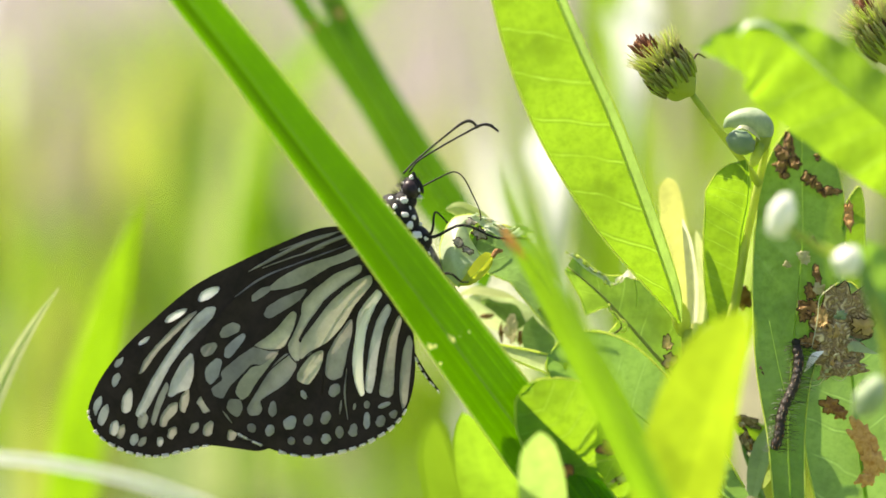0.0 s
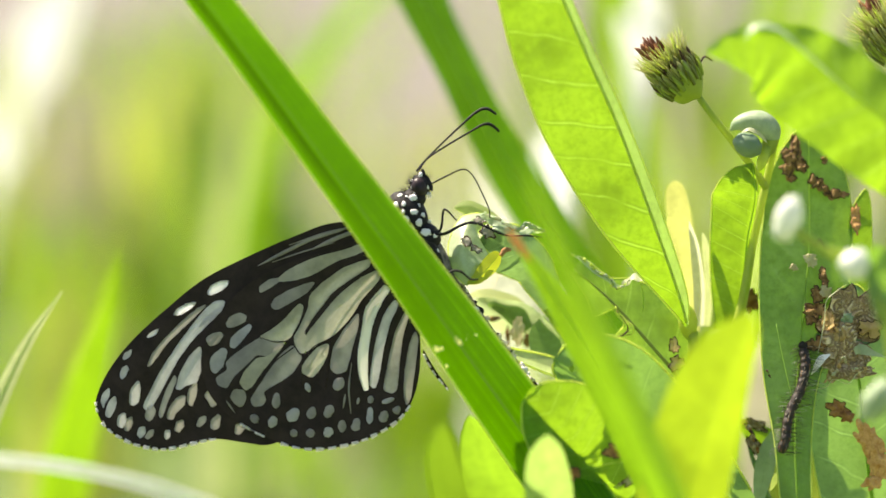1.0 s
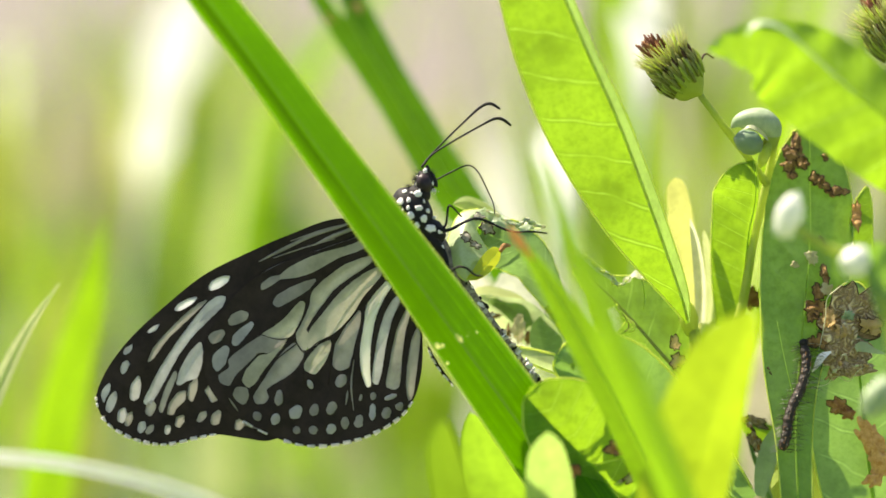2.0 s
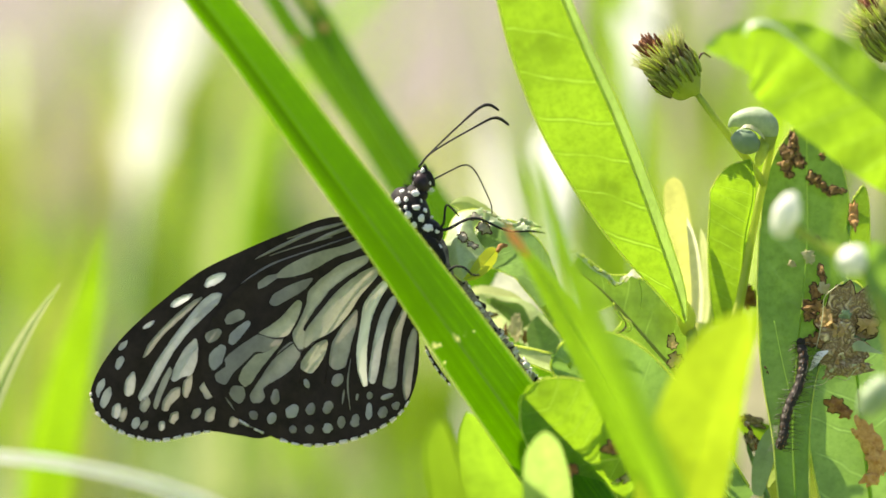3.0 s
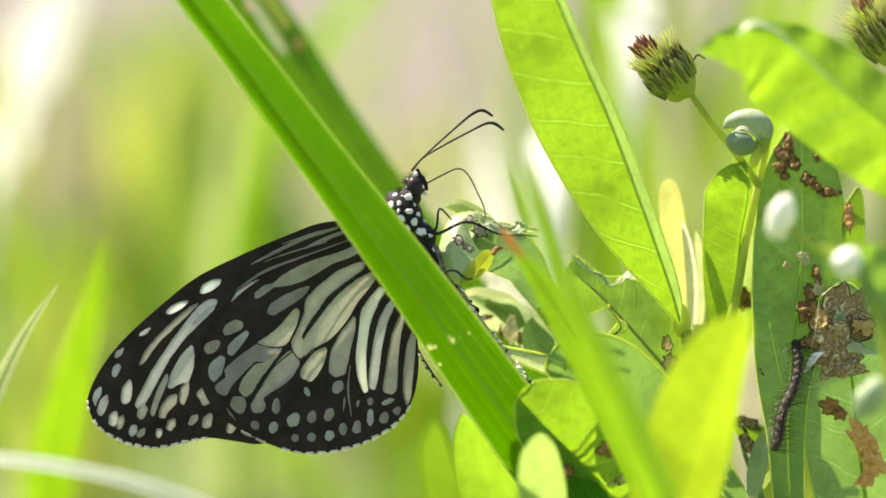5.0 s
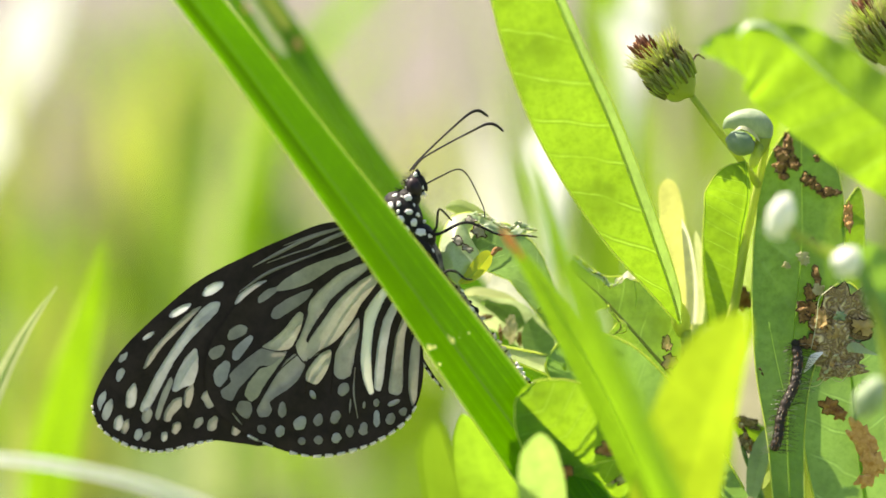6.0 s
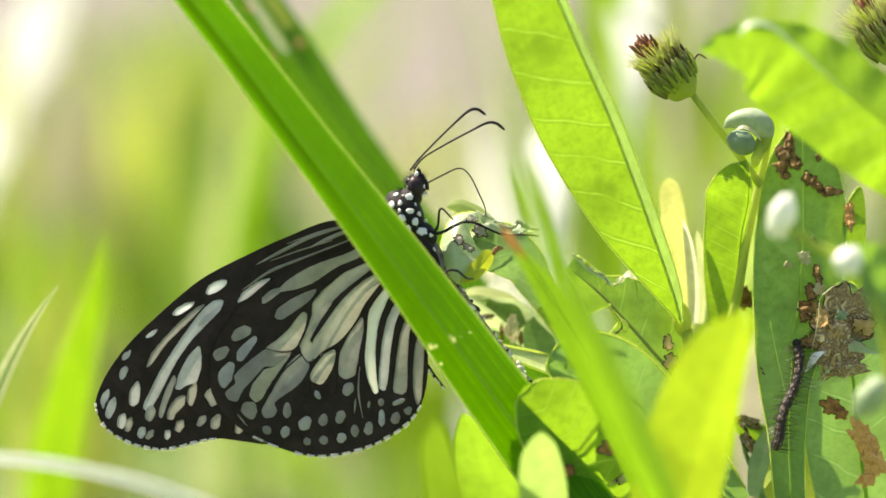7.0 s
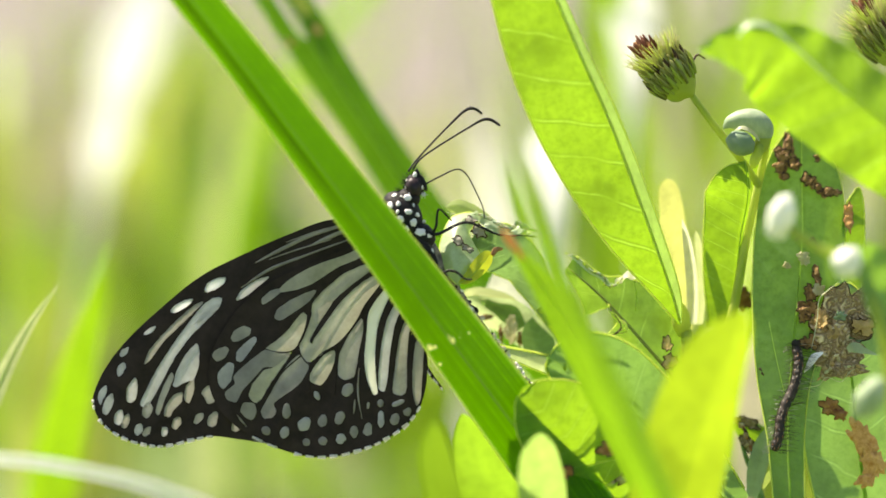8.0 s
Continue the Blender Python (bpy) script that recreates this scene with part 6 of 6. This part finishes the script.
def build_body():
    spin = lambda a: Matrix.Rotation(radians(a), 3, "Y")
    plane = Matrix((R, F, U)).transposed()
    rot = lambda a: plane @ spin(a)
    lumps = (((0.24, 1.17), (2.5, 2.3, 3.35), -22), ((2.54, -1.28), (1.75, 1.8, 2.0), -50), ((1.0, 3.4), (1.6, 1.5, 1.35), -15), ((1.91, 5.08), (1.3, 1.5, 1.4), -20))
    bm = bmesh.new()
    for k, (place, size, turn) in enumerate(lumps[:3]):
        blob(bm, at(*place), size, rot(turn), 24, 16, 0.06, k)
    part("thorax", bm, BLACK, fly, "black thorax with white spots")
    part("head", blob(bmesh.new(), at(*lumps[3][0]), lumps[3][1], rot(-20), 18, 14, 0.1), BLACK, fly)
    part("eye", blob(bmesh.new(), at(*(1.77, 4.87), -0.9), (0.98, 0.85, 1.19), rot(-15), 18, 14), EYE, fly, "dark brown compound eye")
    part("palp", blob(bmesh.new(), at(*(2.96, 5.36), -0.5), (0.34, 0.42, 1.1), rot(-22), 12, 8), BLACK, fly)
    part("palp", blob(bmesh.new(), at(*(2.75, 5.01), -0.9), (0.16, 0.2, 0.5), rot(-22), 12, 8), WHITE, fly)
    part("crest", blob(bmesh.new(), at(*(2.26, 6.41), -0.4), (0.34, 0.4, 0.75), rot(-12), 10, 8), BLACK, fly)
    part("crest", blob(bmesh.new(), at(*(1.91, 6.34), -0.8), (0.28, 0.25, 0.38), rot(10), 10, 8, 0.4), WHITE, fly)
    rng = random.Random(6)
    for (ca, cb), reach, lo, hi, count, mt in (((1.91, 5.08), 1.35, 30, 200, 34, BLACK), ((0.87, 3.61), 1.3, 95, 200, 16, BLACK), ((0.24, 1.17), 2.55, 95, 175, 22, BLACK), ((2.89, 4.45), 0.3, 235, 320, 16, WHITE), ((2.68, -1.56), 1.7, 200, 300, 14, HAIR)):
        for _ in range(count):
            g = radians(rng.uniform(lo, hi))
            d = rng.uniform(-1.0, 0.2)
            far = reach + rng.uniform(0.35, 0.8)
            part("hair", tube(bmesh.new(), [at(ca + reach * 0.85 * math.cos(g), cb + reach * 0.85 * math.sin(g), d), at(ca + far * math.cos(g + 0.15), cb + far * math.sin(g + 0.15), d - 0.15)], (0.04, 0.012), 4, 2), mt, fly)
    for (a, b), w, h in (((-0.6, 3.82), 5, 4), ((-1.16, 2.56), 6.5, 6), ((-0.11, 2.77), 4, 5), ((-0.18, 1.79), 3, 4), ((1.14, 1.79), 7, 5), ((2.26, 1.44), 5, 4), ((0.1, 0.82), 7, 7), ((1.77, 0.47), 7, 6.5), ((3.03, 0.61), 3, 3),
                    ((0.87, -0.37), 5, 6), ((2.61, -0.72), 9, 6.5), ((3.73, -1.14), 5, 4), ((1.35, -1.77), 6, 6), ((1.0, 3.54), 7, 6), ((1.28, 4.24), 3, 4), ((0.87, 5.71), 3, 2.2), ((0.8, 4.8), 2.2, 3), ((0.24, 3.68), 2.5, 2), ((1.77, 2.63), 2, 3.5), ((-0.88, 1.37), 4, 4), ((-0.32, -0.23), 4, 5)):
        hit, normal = -0.6, Vector((0, -1, 0))
        for (ca, cb), size, turn in lumps:
            q = spin(turn).transposed() @ Vector((a - ca, 0, b - cb))
            k = 1 - (q.x / size[0]) ** 2 - (q.z / size[2]) ** 2
            if k > 0.02 and -math.sqrt(k) * size[1] < hit:
                hit = -math.sqrt(k) * size[1]
                normal = (rot(turn) @ Vector((q.x / size[0] ** 2, hit / size[1] ** 2, q.z / size[2] ** 2))).normalized()
        lay = Vector((0, -1, 0)).rotation_difference(normal).to_matrix()
        part("white_spot", blob(bmesh.new(), at(a, b, hit), (w * 0.07, 0.12, h * 0.07), lay, 12, 8, 0.5, a), WHITE, fly)
    ab = [at(*(3.1, -2.82), 0.5), at(*(6.6, -8.55), 0.5), at(*(9.88, -13.17), 0.5), at(*(12.89, -17.01), 0.5), at(*(15.55, -20.44), 0.5)]
    part("abdomen", tube(bmesh.new(), ab, (1.54, 1.33, 1.19, 1.12, 0.56), 16, 24), ABDOMEN, fly, "black abdomen with white flecks")
    for p in spline(ab, 70)[8:]:
        if rng.random() < 0.6:
            g = rng.uniform(0, 1.1)
            part("fleck", blob(bmesh.new(), p + ((R * 0.8 + U * 0.6) * math.cos(g) - F * math.sin(g)) * 1.2, (rng.uniform(0.25, 0.7), 0.16, rng.uniform(0.15, 0.36)), Matrix.Rotation(rng.uniform(0, 3), 3, "Y"), 8, 6, 0.9, p.x), (WHITE, BLACK, CELL_BRIGHT, CELL)[rng.randrange(4)], fly)
    sliver = [at(*(2.26, -15.41), 1.5), at(*(2.96, -16.94), 1.5), at(*(3.94, -18.48), 1.5), at(*(5.34, -20.16), 1.5)]
    part("far_wing_edge", tube(bmesh.new(), sliver, (0.1, 0.22, 0.22, 0.1), 8, 20, 0.4), WING, fly, "edge of the far hindwing")
    for k, p in enumerate(spline(sliver, 14)[1:]):
        if k % 3:
            part("fringe", blob(bmesh.new(), p - R * 0.12 - F * 0.1, (0.13, 0.1, 0.26), Matrix.Rotation(-0.6, 3, "Y"), 8, 6, 0.6, k), WHITE, fly)
    for k, ((a, b), w, h) in enumerate((((3.1, -2.47), 6, 4), ((4.01, -3.1), 3.5, 5), ((2.68, -3.31), 6, 3))):
        part("white_spot", blob(bmesh.new(), at(a, b, -1.75), (w * 0.07, 0.12, h * 0.07), None, 12, 8, 0.5, k), WHITE, fly)
    for line, rad in (([(3.50, -0.70), (4.89, -0.91), (8.25, 0.49), (12.24, -1.05), (15.03, -1.12), (16.92, -1.33)], (0.32, 0.21, 0.18, 0.14, 0.12, 0.1)),
                      ([(4.06, -0.84), (4.54, 0.00), (4.89, 2.10), (6.43, 0.70)], (0.22, 0.16, 0.14, 0.1)),
                      ([(2.26, -1.98), (3.52, -2.89), (4.36, -4.22), (4.64, -5.27), (4.78, -6.32)], (0.85, 0.62, 0.36, 0.24, 0.17)),
                      ([(4.82, -6.85), (5.17, -6.01), (5.94, -5.45), (6.99, -5.59), (8.04, -6.43), (8.95, -6.50)], (0.17, 0.17, 0.16, 0.15, 0.13, 0.1))):
        near = -3.2 if line[0] == (4.82, -6.85) else -1.2
        part("leg", tube(bmesh.new(), [at(a, b, near - 0.2 * i) for i, (a, b) in enumerate(line)], rad, 7), BLACK, fly)
    part("proboscis", tube(bmesh.new(), [at(a, b, -0.5) for a, b in ((3.22, 5.24), (5.24, 6.29), (7.13, 7.06), (8.39, 6.29), (9.65, 3.85), (10.35, 2.24), (10.49, 1.05))], (0.11, 0.09, 0.07), 7, 40), BLACK, fly)
    feelers = []
    for k, line in enumerate(([(1.40, 6.85), (2.45, 8.11), (4.33, 9.93), (6.64, 12.03), (8.95, 13.98), (10.28, 14.40), (11.47, 13.70)], [(1.61, 6.99), (2.80, 8.39), (5.59, 10.07), (8.74, 11.75), (10.63, 12.66), (11.75, 12.59), (12.79, 11.82)])):
        o = at(*line[0], -0.4)
        feelers.append(part("antenna", tube(bmesh.new(), [at(a, b, 0.6 - 1.2 * k) for a, b in line], (0.14, 0.12, 0.12, 0.13, 0.18, 0.21, 0.15), 7, 40), BLACK, fly, "", o))
    return feelers


antennae = build_body()


# ---- what moves ----
def motions():
    sway(fly, [(0, -0.58, -0.55, 0), (0.5, -0.73, -0.41, 0), (1, -0.29, 0.10, 0), (1.5, 0.13, 0.25, 0), (3, 0.22, 0.22, 0),
               (3.5, 0.11, 0.28, 0), (4, 0.14, 0.10, 0), (4.5, 0.00, -0.00, 0), (6, -0.03, -0.10, 0), (6.5, -0.08, -0.13, 0),
               (7, -0.02, -0.08, 0), (7.5, -0.16, -0.06, 0), (8, -0.12, -0.10, 0)])
    sway(forewing, [(0, 0.21, -0.08, 1.30), (0.3, 0.97, 1.28, 1.65), (0.5, 0.92, 0.43, 1.65), (0.7, 0.69, 1.35, 1.20), (1, 0.34, 0.06, 0.55), (1.5, 0.04, -0.01, 0.50), (3, -0.17, 0.04, -0.50),
               (3.5, 0.03, -0.11, -0.60), (4, 0.15, 0.27, 0.50), (4.5, 0.00, -0.00, -0.00), (6, 0.27, 0.19, 1.25), (6.5, 0.46, 0.24, 1.45),
               (7, 0.51, 0.32, 1.25), (7.5, 0.24, 0.07, 0.15), (8, 0.66, 0.43, 0.55)])
    sway(hindwing, [(0, 0.23, -0.03, 0.65), (0.3, 1.15, 1.15, -0.6), (0.5, 0.93, 0.18, -1.15), (0.7, 0.66, 0.85, -1.25), (1, 0.34, 0.12, -1.35), (1.5, -0.01, 0.10, -0.80), (3, -0.17, 0.12, -1.05),
               (3.5, -0.09, 0.10, -0.60), (4, 0.30, -0.05, -0.60), (4.5, 0.00, -0.00, -0.00), (6, 0.29, -0.03, 2.30), (6.5, 0.42, -0.08, 2.65),
               (7, 0.48, -0.03, 2.95), (7.5, 0.15, -0.03, 3.20), (8, 0.69, -0.06, 2.75)])
    sway(antennae[0], [(0, 0, 0, -6, 30), (0.2, 0, 0, -2, 10), (0.5, 0, 0, 3, 6), (1, 0, 0, 1.4, 0), (1.5, 0, 0, 2.7, 0), (3, 0, 0, 1, 0), (3.5, 0, 0, 1, 0), (4.5, 0, 0, 0, 0), (6.5, 0, 0, 1, 16), (8, 0, 0, 3, 18)])
    sway(antennae[1], [(0, 0, 0, 1.2, 0), (0.5, 0, 0, 3.5, 30), (1, 0, 0, 1, 25), (1.5, 0, 0, 1.5, 13), (3, 0, 0, 1.3, 8), (3.5, 0, 0, 1.3, 8), (4.5, 0, 0, 0, 0), (6.5, 0, 0, -0.4, 0), (8, 0, 0, 3.4, 5)])
    sway(long_blade, [(0, 0, 0, 0.8), (0.3, 0, 0, -0.2), (0.5, 0, 0, -0.4), (1, 0, 0, -0.25), (1.5, 0, 0, -0.3), (3, 0, 0, -0.2), (3.5, 0, 0, -0.1), (4.5, 0, 0, 0), (6.5, 0, 0, 0.3), (8, 0, 0, 0.5)])
    sway(back_blade, [(t, 0, 0, -0.0255 * d) for t, d in ((0, 106), (0.1, 128), (0.2, 455), (0.3, 540), (0.4, 495), (0.5, 365), (0.6, 240), (0.7, 105), (0.8, 190), (0.9, 225), (1, 300), (1.2, 165),
          (1.4, 142), (1.5, 238), (1.6, 180), (1.7, 155), (2.8, 64), (3, 52), (3.3, 92), (3.5, 78), (3.7, 55), (4, 20), (4.5, 0), (6, -5), (6.7, -5), (7, -3), (7.3, 15), (7.5, 6), (7.7, 22), (8, 48))])
    sway(glint, [(t, 0.07 * 2.6 * d, 0, 0) for t, d in ((0, -330), (0.2, -260), (0.4, -140), (0.5, -140), (0.7, -150), (1, -160), (1.2, 40), (1.3, 120), (1.5, 390), (1.6, 280), (1.7, 160), (2.8, 60), (3, 90), (3.3, 130),
          (3.5, 20), (3.7, 0), (4, -30), (4.5, -115), (5.8, -165), (6, -175), (6.5, -135), (7, -165), (7.3, -130), (7.6, -80), (8, 30))])
    sway(curled, [(0, -0.07, -0.49, 0), (0.5, 0.07, -0.35, 0), (1, 0.14, 0, 0), (1.5, 0, 0.21, 0), (3, -0.07, 0.07, 0), (3.5, -0.07, 0.14, 0), (4.5, 0, 0, 0), (6.5, -0.07, -0.14, 0), (8, -0.07, -0.14, 0)])
    sway(left_blade, [(t, 1.17 * dx, 1.17 * dz, 0) for t, dx, dz in ((0, 4.20, 5.17), (0.1, 1.40, 4.20), (0.2, 3.50, 5.59), (0.3, -8.5, 5.0), (0.5, -1.82, 7.69), (0.7, -1.05, 3.15), (1, 0.91, -2.24), (1.5, -1.05, 2.10), (3, -0.70, 1.19), (3.5, -0.56, 0.14), (4.5, 0, -0.84), (6.5, 0, -0.35), (8, 0.28, -1.40))])
    sway(thin_blade, [(0, 0.10, -0.56, 0), (0.15, 0.5, 0, 0), (0.3, 3.7, 3.2, 0), (0.42, 0.6, 0, 0), (0.5, -1.12, -1.75, 0), (1, -0.35, -0.70, 0), (1.5, -0.98, 0, 0), (3, -0.35, -0.07, 0), (4.5, 0, 0, 0), (6, -0.14, -0.28, 0), (8, 0, -0.07, 0)])
    sway(front_blade, [(t, 0, 0, -0.0444 * d) for t, d in ((0, -19), (0.5, 12), (1, 8), (1.5, 34), (3, 14), (3.5, 12), (4.5, 0), (6.5, 24), (7, 4), (8, -4))])


motions()
